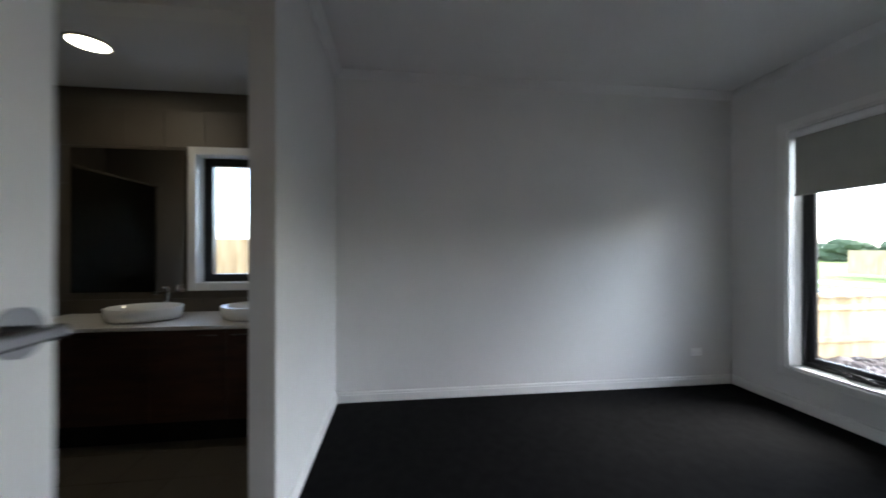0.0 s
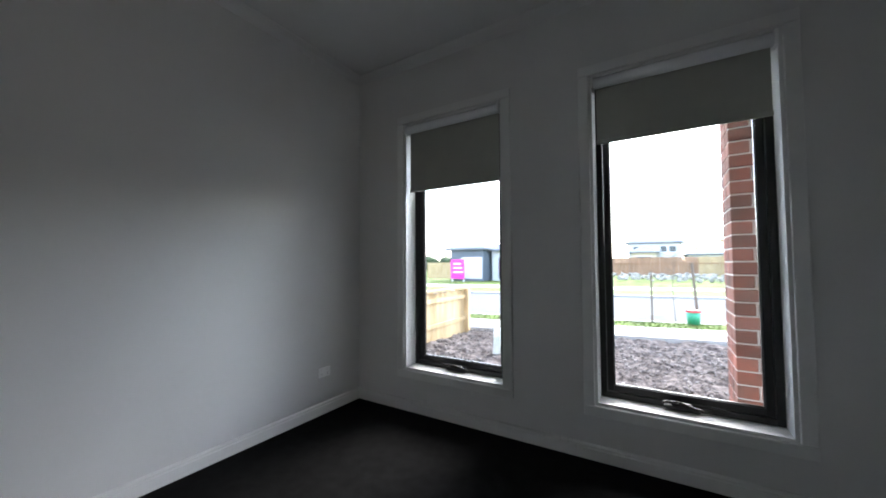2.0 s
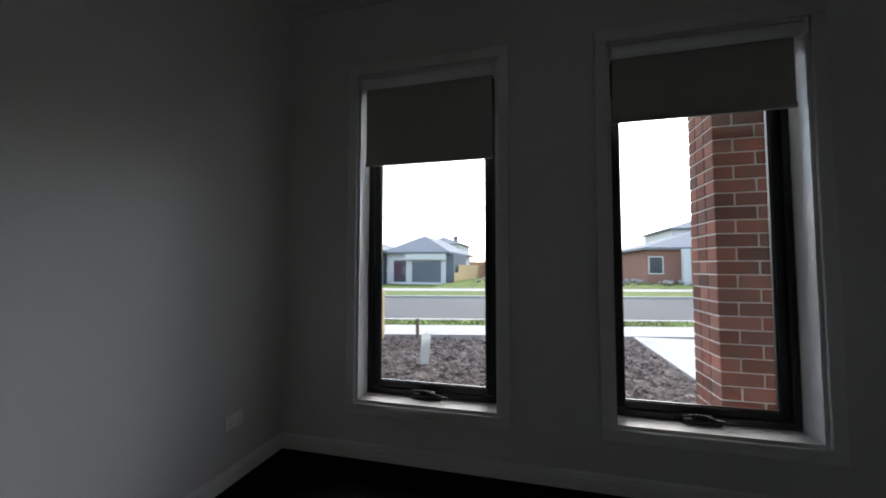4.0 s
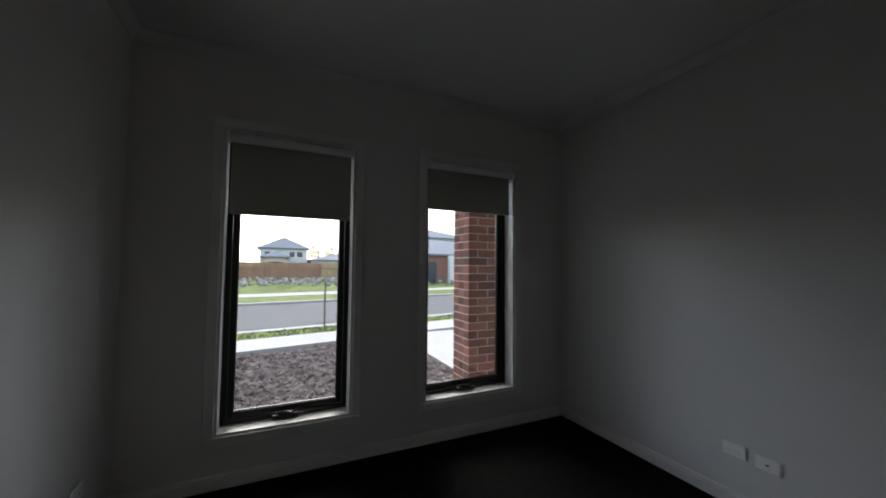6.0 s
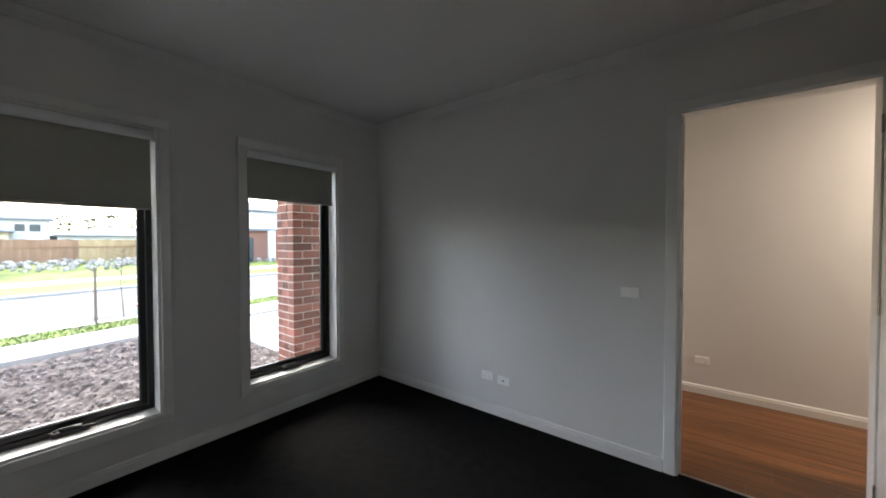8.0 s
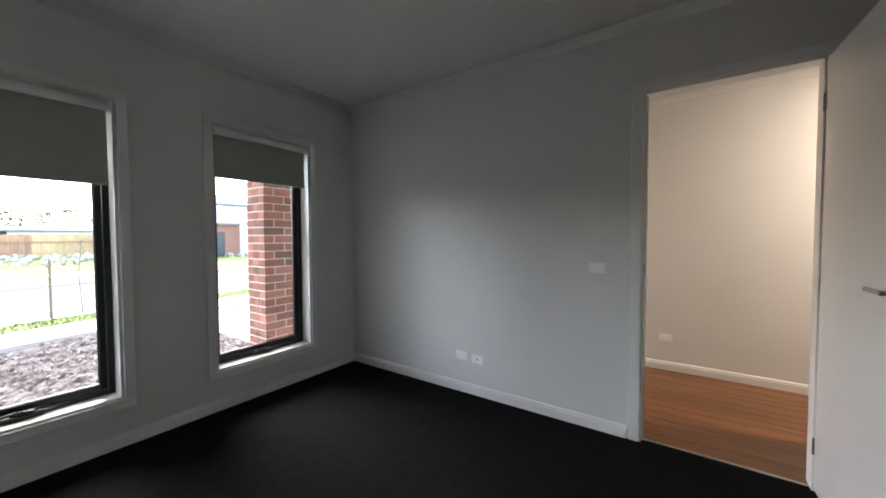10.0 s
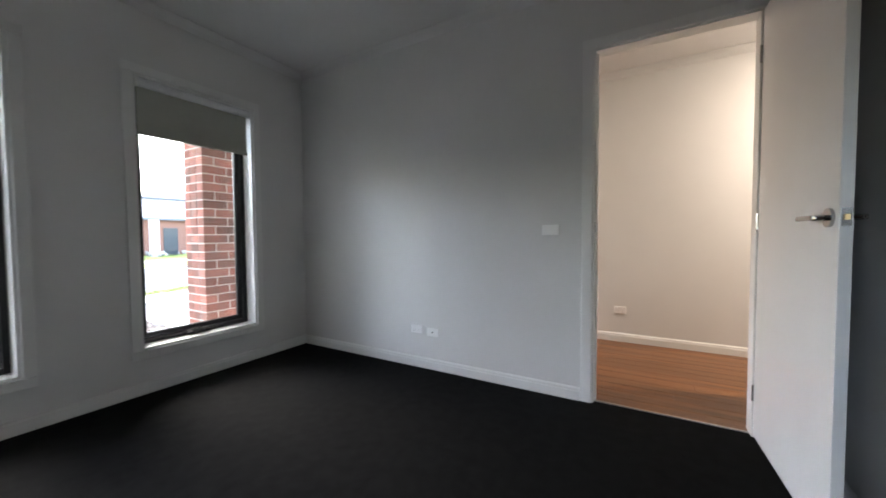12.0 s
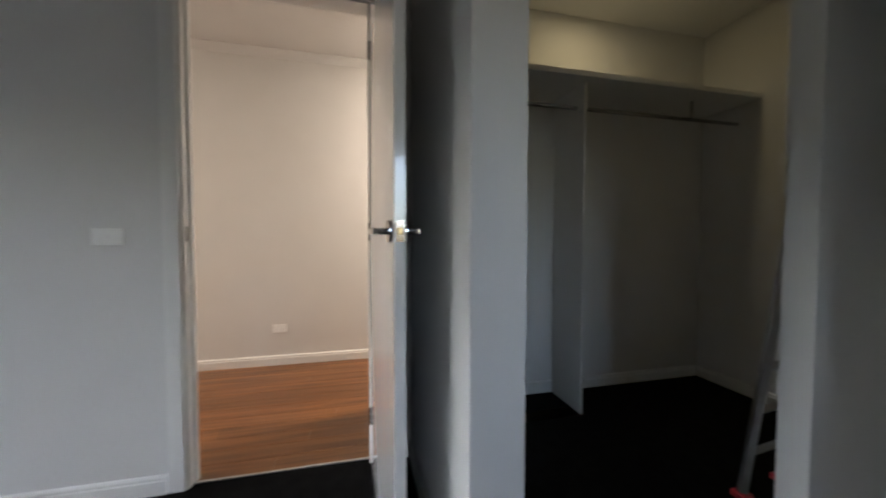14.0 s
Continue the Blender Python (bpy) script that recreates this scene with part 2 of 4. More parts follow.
for k, q in enumerate(((HX, HX + 0.1, -8.1, 1.2), (W + 0.1, HX, 1.1, 1.2), (W, W + 0.1, 0, 1.1), (RX1 + 0.1, HX, -8.1, -8.0), (RX1, RX1 + 0.1, -8.0, RY1 - 0.1))):
    structure("wall_hall_%d" % (k + 1), B(*q, -0.1, 3.0), M_WALL, "warm-lit white plaster wall of the hallway")
bm = bmesh.new()
box(bm, NIB - 0.1, NIB, -6.6, -4.85, -0.1, 3.0)
box(bm, NIB - 0.1, NIB, -4.85, S - 0.115, 2.34, 3.0)
box(bm, NIB, RX0, -6.6, -6.5, -0.1, 3.0)
structure("wall_passage", bm, M_WALL, "white plaster walls of the short passage")
structure("ceiling", B(-0.25, HX + 0.1, -8.1, 1.2, H, H + 0.2), M_CEIL, "flat white painted plaster ceiling", "ceiling")
structure("floor", B(-0.25, W + 0.035, S - 0.05, 0.05, -0.1, 0), M_CARPET, "charcoal short-pile carpet", "floor")
structure("floor_robe", B(NIB - 0.06, RX1, -6.5, S - 0.05, -0.1, 0), M_CARPET, "charcoal carpet running into the robe", "floor")

SK = [(0, 0), (0.016, 0), (0.016, 0.062), (0.012, 0.067), (0.012, 0.078), (0.006, 0.086), (0, 0.088)]


def skirting(a, b, out, lab="white stepped timber skirting board"):
    structure("baseboard", extrude(bmesh.new(), SK, (*a, 0.0), (*b, 0.0), (*out, 0)), M_TRIM, lab, "skirting")


skirting((0, -0.001), (W, -0.001), (0, -1))
skirting((0.001, S), (0.001, -0.016), (1, 0))
skirting((W - 0.001, DY1 + 0.067), (W - 0.001, -0.016), (-1, 0))
skirting((0.016, S + 0.001), (NIB, S + 0.001), (0, 1))
skirting((RX0, RY0 + 0.001), (W, RY0 + 0.001), (0, 1))
skirting((HX - 0.001, -8), (HX - 0.001, 1.1), (-1, 0))
skirting((RX1 + 0.101, RY1), (RX1 + 0.101, RY0), (1, 0))
skirting((W + 0.1, RY0 + 0.001), (RX1 + 0.116, RY0 + 0.001), (0, 1))
skirting((RX1 - 0.001, RY1), (RX1 - 0.001, RY0 - 0.1), (-1, 0))
skirting((RX0 + 0.1, RY1 + 0.001), (RX1 - 0.017, RY1 + 0.001), (0, 1))
CO = [(0, 0.03), (0.005, 0.03), (0.012, 0.04), (0.026, 0.061), (0.044, 0.077), (0.058, 0.086), (0.058, 0.092), (0, 0.092)]
for a, b, out in (((0, -0.001), (W, -0.001), (0, -1)), ((0.001, S), (0.001, 0), (1, 0)), ((W - 0.001, RY0), (W - 0.001, 0), (-1, 0)),
                  ((0, S + 0.001), (NIB, S + 0.001), (0, 1)), ((RX0, RY0 + 0.001), (W, RY0 + 0.001), (0, 1)), ((HX - 0.001, -8), (HX - 0.001, 1.1), (-1, 0))):
    structure("trim", extrude(bmesh.new(), CO, (*a, H - 0.093), (*b, H - 0.093), (*out, 0)), M_CEIL, "white coved plaster cornice", "cornice")


# ---- windows ----
def architrave(name, parent, x0, x1, z0, z1, w=0.062):
    for nm, q in (("architrave_side", (x0 - w, x0, -0.017, 0.0, z0, z1)), ("architrave_side", (x1, x1 + w, -0.017, 0.0, z0, z1)),
                  ("architrave_head", (x0 - w, x1 + w, -0.0175, 0.0, z1, z1 + w)), ("architrave_sill", (x0 - w, x1 + w, -0.0175, 0.0, z0 - w, z0))):
        part(nm, B(*q, bevel=0.005), M_TRIM, parent, "white architrave")


def window(number, x0, x1):
    w = thing("window_%d" % number, "tall black aluminium awning window in a white reveal", "window", ((x0 + x1) / 2, 0.1, WZ0), kind="structure")
    architrave("architrave", w, x0, x1, WZ0, WZ1)
    t = 0.016
    for nm, q in (("reveal_side", (x0, x0 + t, 0.0, 0.165, WZ0 + t, WZ1 - t)), ("reveal_side", (x1 - t, x1, 0.0, 0.165, WZ0 + t, WZ1 - t)),
                  ("reveal_head", (x0, x1, 0.0, 0.165, WZ1 - t, WZ1)), ("window_sill", (x0, x1, 0.0, 0.165, WZ0, WZ0 + t))):
        part(nm, B(*q), M_TRIM, w, "white timber reveal board")
    a0, a1, b0, b1 = x0 + t, x1 - t, WZ0 + t, WZ1 - t
    f = 0.034
    bm = bmesh.new()
    for q in ((a0, a0 + f, b0, b1), (a1 - f, a1, b0, b1), (a0 + f, a1 - f, b0, b0 + f), (a0 + f, a1 - f, b1 - f, b1)):
        box(bm, q[0], q[1], 0.128, 0.215, q[2], q[3], bevel=0.003)
    part("window_frame", bm, M_BLACK, w, "black powdercoated frame")
    bm = bmesh.new()
    g = 0.036
    c0, c1, d0, d1 = a0 + f + 0.002, a1 - f - 0.002, b0 + f + 0.002, b1 - f - 0.002
    for q in ((c0, c0 + g, d0, d1), (c1 - g, c1, d0, d1), (c0 + g, c1 - g, d0, d0 + g), (c0 + g, c1 - g, d1 - g, d1)):
        box(bm, q[0], q[1], 0.148, 0.19, q[2], q[3], bevel=0.004)
    sash = part("sash", bm, M_BLACK, w, "black awning sash")
    bead = bmesh.new()
    for q in ((c0 + g, c0 + g + 0.006, d0 + g, d1 - g), (c1 - g - 0.006, c1 - g, d0 + g, d1 - g), (c0 + g, c1 - g, d0 + g, d0 + g + 0.006)):
        box(bead, q[0], q[1], 0.160, 0.172, q[2], q[3])
    part("glazing_bead", bead, M_DARKMETAL, sash, "grey glazing bead")
    pane = part("pane", B(c0 + g - 0.004, c1 - g + 0.004, 0.174, 0.178, d0 + g - 0.004, d1 - g + 0.004), M_GLASS, sash, "clear glass pane")
    pane.visible_shadow = False
    # chain winder on the bottom rail
    xm, zz = (x0 + x1) / 2 - 0.01, b0 + 0.03
    bm = bmesh.new()
    box(bm, xm - 0.085, xm + 0.085, 0.085, 0.127, b0 + 0.004, b0 + 0.030, bevel=0.008)
    box(bm, xm - 0.05, xm + 0.05, 0.09, 0.126, b0 + 0.026, b0 + 0.044, bevel=0.008)
    win = part("winder", bm, M_BLACK, w, "black chain winder box")
    bm = bmesh.new()
    for i in range(8):
        u0, u1 = i / 8, (i + 1) / 8
        p = [(xm - 0.095 + 0.15 * u, 0.082, b0 + 0.028 + 0.024 * math.sin(math.pi * (0.15 + 0.8 * u))) for u in (u0, u1)]
        tube(bm, p[0], p[1], 0.006, seg=8)
    tube(bm, (xm + 0.05, 0.078, b0 + 0.034), (xm + 0.135, 0.070, b0 + 0.028), 0.0055, seg=8)
    part("winder_handle", bm, M_DARKMETAL, win, "folding metal winder handle", True)
    return w


def blind(x0, x1, zb, lab):
    b = thing("roller_blind", lab, "blind", ((x0 + x1) / 2, 0.04, WZ1 - 0.02), group="bedroom roller blinds")
    zt, yt = WZ1 - 0.054, 0.006
    part("roller", tube(bmesh.new(), (x0 + 0.03, yt, zt), (x1 - 0.03, yt, zt), 0.033, seg=28), M_TUBE, b, "pale rolled fabric on its tube", True)
    part("headrail", B(x0 + 0.018, x1 - 0.018, 0.010, 0.07, WZ1 - 0.0205, WZ1 - 0.0165, bevel=0.0015), M_ALU, b, "thin aluminium head rail")
    for xx in (x0 + 0.0165, x1 - 0.0285):
        part("bracket", B(xx, xx + 0.012, -0.026, 0.05, zt - 0.036, WZ1 - 0.0165, bevel=0.003), M_PLASTIC, b, "grey end bracket")
    bm = bmesh.new()
    n = 10
    for i in range(n):
        z0, z1 = zb + (zt - zb) * i / n, zb + (zt - zb) * (i + 1) / n
        box(bm, x0 + 0.036, x1 - 0.036, yt + 0.0305, yt + 0.0318, z0, z1)
    bmesh.ops.remove_doubles(bm, verts=bm.verts, dist=0.0001)
    part("fabric", bm, M_BLIND, b, "grey-green blockout fabric half lowered")
    part("bottom_rail", B(x0 + 0.034, x1 - 0.034, yt + 0.022, yt + 0.040, zb - 0.022, zb + 0.004, bevel=0.005), M_BLIND, b, "fabric-covered bottom rail")
    bm = bmesh.new()
    for dx in (0.0, 0.010):
        for i in range(90):
            z = zt - 0.012 * i
            bmesh.ops.create_icosphere(bm, subdivisions=1, radius=0.0032, matrix=Matrix.Translation((x1 - 0.012 - dx * 0.1, 0.012 + dx, z)))
    part("chain", bm, M_PLASTIC, b, "white bead chain")
    part("chain_tension", B(x1 - 0.018, x1 - 0.006, 0.006, 0.026, zt - 1.10, zt - 1.06, bevel=0.004), M_PLASTIC, b, "clear chain tensioner")


for k, (x0, x1, zb) in enumerate(WIN):
    window(k + 1, x0, x1)
    blind(x0, x1, zb, "half-lowered grey-green roller blind inside the window reveal")

# ---- bedroom doorway and door ----
d = thing("door_frame", "white enamelled door frame with architraves", "door frame", (W + 0.05, (DY0 + DY1) / 2, 0), kind="structure")
for y0, y1 in ((DY1 - 0.02, DY1), (DY0, DY0 + 0.02)):
    part("jamb", B(W - 0.001, W + 0.101, y0, y1, 0, DH - 0.02), M_TRIM, d)
part("head", B(W - 0.001, W + 0.101, DY0, DY1, DH - 0.02, DH), M_TRIM, d)
for y0, y1, z0, z1 in ((DY1 - 0.008, DY1 + 0.06, 0, DH - 0.008), (DY0 - 0.06, DY0 + 0.008, 0, DH - 0.008), (DY0 - 0.06, DY1 + 0.06, DH - 0.008, DH + 0.058)):
    for x0, x1 in ((W - 0.017, W), (W + 0.1, W + 0.117)):
        part("architrave", B(x0, x1, y0, y1, z0, z1, bevel=0.005), M_TRIM, d)
part("door_stop", B(W + 0.045, W + 0.075, DY1 - 0.032, DY1 - 0.02, 0, DH - 0.02, bevel=0.002), M_TRIM, d)
part("strike_plate", B(W + 0.008, W + 0.034, DY1 - 0.0225, DY1 - 0.0195, 1.15, 1.22, bevel=0.001), M_CHROME, d, "chrome strike plate")
structure("trim", B(W + 0.03, W + 0.045, DY0 + 0.02, DY1 - 0.02, -0.005, 0.006, bevel=0.002), M_ALU, "metal carpet strip at the doorway", "floor trim")


def lever(parent, px, side):
    """A square rose with a straight lever on one face; side +1 north, -1 south."""
    y = 0.0175 * side
    bm = bmesh.new()
    tube(bm, (px, y, 1.19), (px, y + 0.010 * side, 1.19), 0.034, seg=32)
    r = part("rose", bm, M_CHROME, parent, "round chrome rose")
    bm = bmesh.new()
    tube(bm, (px, y + 0.008 * side, 1.19), (px, y + 0.052 * side, 1.19), 0.010, seg=16)
    box(bm, px - 0.012, px + 0.118, y + 0.040 * side, y + 0.056 * side, 1.181, 1.200, bevel=0.004)
    part("lever", bm, M_CHROME, r, "straight chrome lever")


hinge = (3.335, DY0 + 0.002, 0)
door = thing("door", "glossy white flush door standing wide open", "door", hinge)
L = 0.825
part("leaf", B(-L, 0, -0.0175, 0.0175, 0.012, DH - 0.024, bevel=0.002), M_DOOR, door, "glossy white flush leaf").matrix_parent_inverse = Matrix()
lever(door, -L + 0.06, 1)
lever(door, -L + 0.06, -1)
for o in list(door.children):
    o.matrix_parent_inverse = Matrix()
for o in door.children_recursive:
    o.matrix_parent_inverse = Matrix()
p = part("latch_plate", B(-L - 0.0015, -L + 0.001, -0.0125, 0.0125, 1.16, 1.22), M_CHROME, door, "chrome latch face plate")
p.matrix_parent_inverse = Matrix()
p = part("latch_bolt", B(-L - 0.010, -L - 0.001, -0.007, 0.007, 1.18, 1.20, bevel=0.002), M_BRASS, door, "brass latch bolt")
p.matrix_parent_inverse = Matrix()
for zz in (0.25, 1.2, 2.1):
    p = part("hinge", tube(bmesh.new(), (0.004, 0.022, zz - 0.045), (0.004, 0.022, zz + 0.045), 0.006, seg=10), M_CHROME, door, "steel butt hinge")
    p.matrix_parent_inverse = Matrix()
door.matrix_world = pose(3.335, -3.705, 0, 0, 0, 2.4)


# ---- outlets and switch ----
def plate(name, label, cat, m, kind="outlet"):
    """A wall plate facing local -y, its back at y = 0."""
    t = thing(name, label, cat)
    part("cover_plate", B(-0.058, 0.058, -0.009, 0, -0.037, 0.037, bevel=0.003), M_PLASTIC, t)
    if kind == "outlet":
        for xx in (-0.028, 0.028):
            part("rocker", B(xx - 0.006, xx + 0.006, -0.0125, -0.008, 0.012, 0.027, bevel=0.001), M_PLASTIC, t)
            bm = bmesh.new()
            for sx, a in ((-0.006, 30), (0.006, -30), (0, 0)):
                mm = pose(xx + sx, -0.0092, -0.008 if a else -0.019, 0, a, 0)
                bmesh.ops.create_cube(bm, size=1, matrix=mm @ Matrix.Diagonal((0.0016, 0.0012, 0.007, 1)))
            part("socket_slots", bm, M_TYRE, t, "dark socket slots")
    elif kind == "tv":
        part("socket", tube(bmesh.new(), (0, -0.008, 0), (0, -0.014, 0), 0.006, seg=14), M_DARKMETAL, t, "small antenna socket")
    else:
        part("rocker", B(-0.006, 0.006, -0.0125, -0.008, -0.008, 0.008, bevel=0.001), M_PLASTIC, t)
    t.matrix_world = m
    return t


plate("power_outlet", "white double power outlet low on the wall", "outlet", pose(0, -0.385, 0.317, 0, 0, 90))
plate("power_outlet", "white double power outlet beside the antenna point", "outlet", pose(W, -1.435, 0.330, 0, 0, -90))
plate("antenna_outlet", "white antenna wall plate beside a power outlet", "outlet", pose(W, -1.597, 0.318, 0, 0, -90), "tv")
plate("light_switch", "white light switch plate beside the door", "switch", pose(W, -2.572, 1.172, 0, 0, -90), "switch")
plate("power_outlet", "white double power outlet in the hallway", "outlet", pose(HX, -2.93, 0.335, 0, 0, -90))

# ---- robe ----
sh = thing("robe_shelf", "white melamine hanging shelf along the robe wall", "shelf", (3.67, -5.2, 2.1))
part("board", B(3.45, RX1, RY1, RY0 - 0.1, 2.165, 2.198, bevel=0.002), M_TRIM, sh)
part("hanging_rail", tube(bmesh.new(), (3.62, RY1, 2.03), (3.62, RY0 - 0.1, 2.03), 0.013, seg=14), M_CHROME, sh, "chrome hanging rail", True)
for yy in (-6.0, -4.6):
    part("rail_hanger", B(3.613, 3.627, yy - 0.006, yy + 0.006, 2.03, 2.165), M_CHROME, sh)
part("upright_panel", B(3.53, RX1 - 0.018, -5.068, -5.05, 0.0, 2.165, bevel=0.001), M_WALL, sh, "white upright support panel")
ld = thing("step_ladder", "folded aluminium step ladder leaning in the robe", "ladder", (2.7, -5.46, 0))
A0, A1 = Vector((2.74, -5.60, 0.02)), Vector((2.585, -5.64, 1.22))
B0, B1 = Vector((2.70, -5.30, 0.02)), Vector((2.56, -5.32, 1.22))
for a, b in ((A0, A1), (B0, B1)):
    part("side_rail", tube(bmesh.new(), a, b, 0.022, seg=4), M_ALU, ld, "aluminium side rail")
for i in range(1, 6):
    u = i / 6
    a, b = A0.lerp(A1, u), B0.lerp(B1, u)
    part("tread", tube(bmesh.new(), a, b, 0.020, seg=4), M_ALU, ld)
part("foot", B(2.71, 2.77, -5.63, -5.57, 0, 0.03, bevel=0.006), M_RED, ld, "red rubber foot")
part("foot", B(2.67, 2.73, -5.33, -5.27, 0, 0.03, bevel=0.006), M_RED, ld, "red rubber foot")


def downlight(x, y, H, label):
    t = thing("downlight", label, "light", (x, y, H), group="recessed downlights")
    part("trim_ring", lathe(bmesh.new(), [(0.11, H - 0.0005), (0.114, H - 0.006), (0.102, H - 0.014), (0.096, H - 0.006), (0.096, H - 0.0005)], x, y), M_PLASTIC, t, "white trim ring", True)
    part("diffuser", lathe(bmesh.new(), [(0.0955, H - 0.010), (0.0955, H - 0.002)], x, y), M_LAMP, t, "glowing warm diffuser")


structure("ceiling_ensuite", B(0.0, NIB - 0.1, -6.5, S - 0.115, 2.58, 2.66), M_CEIL, "lowered white ensuite ceiling", "ceiling")
downlight(0.668, -5.126, 2.58, "round recessed downlight glowing in the ensuite ceiling")

# ---- ensuite ----
structure("floor_ensuite_base", B(-0.25, NIB - 0.06, -6.5, S - 0.115, -0.1, -0.006), M_GROUT, "grout bed under the ensuite tiles", "floor")
structure("trim", B(NIB - 0.062, NIB - 0.052, -4.85, S - 0.115, -0.004, 0.004), M_ALU, "metal strip between tile and carpet", "floor trim")
bm = bmesh.new()
EWY0, EWY1, EWZ0, EWZ1 = -4.86, -4.1, 1.02, 2.08
box(bm, -0.25, 0, EWY1, S - 0.115, -0.1, 3.0)
box(bm, -0.25, 0, -6.6, EWY0, -0.1, 3.0)
box(bm, -0.25, 0, EWY0, EWY1, -0.1, EWZ0)
box(bm, -0.25, 0, EWY0, EWY1, EWZ1, 3.0)
box(bm, 0, NIB - 0.1, -6.6, -6.5, -0.1, 3.0)
wall_ens = structure("wall_ensuite", bm, M_GROUT, "taupe tiled ensuite walls")
w3 = thing("window_3", "obscure-glazed ensuite window with white trim", "window", (0, -4.5, EWZ0), kind="structure")
for q in ((EWY0 - 0.05, EWY0 + 0.012, EWZ0 - 0.05, EWZ1 + 0.05), (EWY1 - 0.012, EWY1 + 0.05, EWZ0 - 0.05, EWZ1 + 0.05), (EWY0 + 0.012, EWY1 - 0.012, EWZ1 - 0.012, EWZ1 + 0.05), (EWY0 + 0.012, EWY1 - 0.012, EWZ0 - 0.05, EWZ0 + 0.012)):
    part("architrave", B(-0.001, 0.035, q[0], q[1], q[2], q[3], bevel=0.004), M_TRIM, w3)
for q in ((EWY0, EWY0 + 0.012, EWZ0, EWZ1), (EWY1 - 0.012, EWY1, EWZ0, EWZ1), (EWY0 + 0.012, EWY1 - 0.012, EWZ1 - 0.012, EWZ1), (EWY0 + 0.012, EWY1 - 0.012, EWZ0, EWZ0 + 0.012)):
    part("reveal", B(-0.10, 0.0, *q), M_TRIM, w3)
bm = bmesh.new()
for q in ((EWY0, EWY0 + 0.075, EWZ0, EWZ1), (EWY1 - 0.075, EWY1, EWZ0, EWZ1), (EWY0 + 0.075, EWY1 - 0.075, EWZ1 - 0.075, EWZ1), (EWY0 + 0.075, EWY1 - 0.075, EWZ0, EWZ0 + 0.075)):
    box(bm, -0.16, -0.10, *q)
part("window_frame", bm, M_BLACK, w3, "black aluminium frame")
pn = part("pane", B(-0.135, -0.130, EWY0 + 0.07, EWY1 - 0.07, EWZ0 + 0.07, EWZ1 - 0.07), M_GLASS, w3, "glass pane")
pn.visible_shadow = False
structure("neighbour_wall", B(-2.4, -2.2, -9, 0.2, -0.3, 1.45), M_FENCE, "pine paling boundary fence outside the ensuite window", "fence")

structure("wall_ensuite_lining", B(NIB - 0.112, NIB - 0.1, -6.5, -4.85, 0.0, 2.58), M_TILE, "taupe tiled lining of the ensuite wall")
structure("wall_ensuite_end", B(0.012, NIB - 0.112, -6.5, -6.488, 0.0, 2.58), M_TILE, "taupe tiled end wall behind the shower")
van = thing("vanity", "dark timber-veneer vanity cabinet against the tiled wall", "vanity", (0.3, -4.75, 0))
VY0, VY1 = -5.75, S - 0.14
part("carcass", B(0.024, 0.575, VY0, VY1, 0.17, 0.775), M_VANITY, van)
part("kickboard", B(0.03, 0.50, VY0 + 0.02, VY1 - 0.01, 0.0, 0.17), M_TYRE, van, "recessed dark kickboard")
nd = 4
for i in range(nd):
    y0 = VY0 + (VY1 - VY0) * i / nd + 0.002
    y1 = VY0 + (VY1 - VY0) * (i + 1) / nd - 0.002
    dd = part("cabinet_door", B(0.576, 0.594, y0, y1, 0.175, 0.772, bevel=0.0015), M_VANITY, van)
    yh = y1 - 0.10 if i % 2 == 0 else y0 + 0.10
    bm = tube(bmesh.new(), (0.615, yh - 0.06, 0.74), (0.615, yh + 0.06, 0.74), 0.005, seg=10)
    tube(bm, (0.593, yh - 0.05, 0.74), (0.615, yh - 0.05, 0.74), 0.004, seg=8)
    tube(bm, (0.593, yh + 0.05, 0.74), (0.615, yh + 0.05, 0.74), 0.004, seg=8)
    part("handle", bm, M_CHROME, dd, "chrome bar handle")
tagged(mesh_ob("stone_benchtop", B(0.024, 0.61, VY0 - 0.01, VY1 + 0.005, 0.777, 0.802, bevel=0.003), M_STONE), "pale stone benchtop on the vanity", "benchtop")


def basin(y):
    t = thing("basin", "white oval ceramic vessel basin on the vanity", "basin", (0.34, y, 0.802), group="ensuite basins")
    part("bowl", lathe(bmesh.new(), [(0.15, 0.8025), (0.205, 0.81), (0.222, 0.85), (0.226, 0.895), (0.219, 0.898), (0.205, 0.85), (0.15, 0.825), (0.03, 0.82)], 0.34, y, 40, 0.86, 1.05), M_CERAMIC, t, smooth=True)
    part("waste", lathe(bmesh.new(), [(0.022, 0.821), (0.022, 0.826)], 0.34, y, 16), M_CHROME, t, "chrome waste")
    f = thing("basin_tap", "chrome mixer tap behind the basin", "tap", (0.10, y, 0.802), group="ensuite taps")
    bm = tube(bmesh.new(), (0.10, y, 0.802), (0.10, y, 1.0), 0.021, seg=20)
    part("body", bm, M_CHROME, f, smooth=True)
    part("spout", B(0.10, 0.24, y - 0.017, y + 0.017, 0.965, 0.990, bevel=0.005), M_CHROME, f)
    part("lever", B(0.085, 0.16, y - 0.008, y + 0.008, 1.004, 1.014, bevel=0.003), M_CHROME, f)


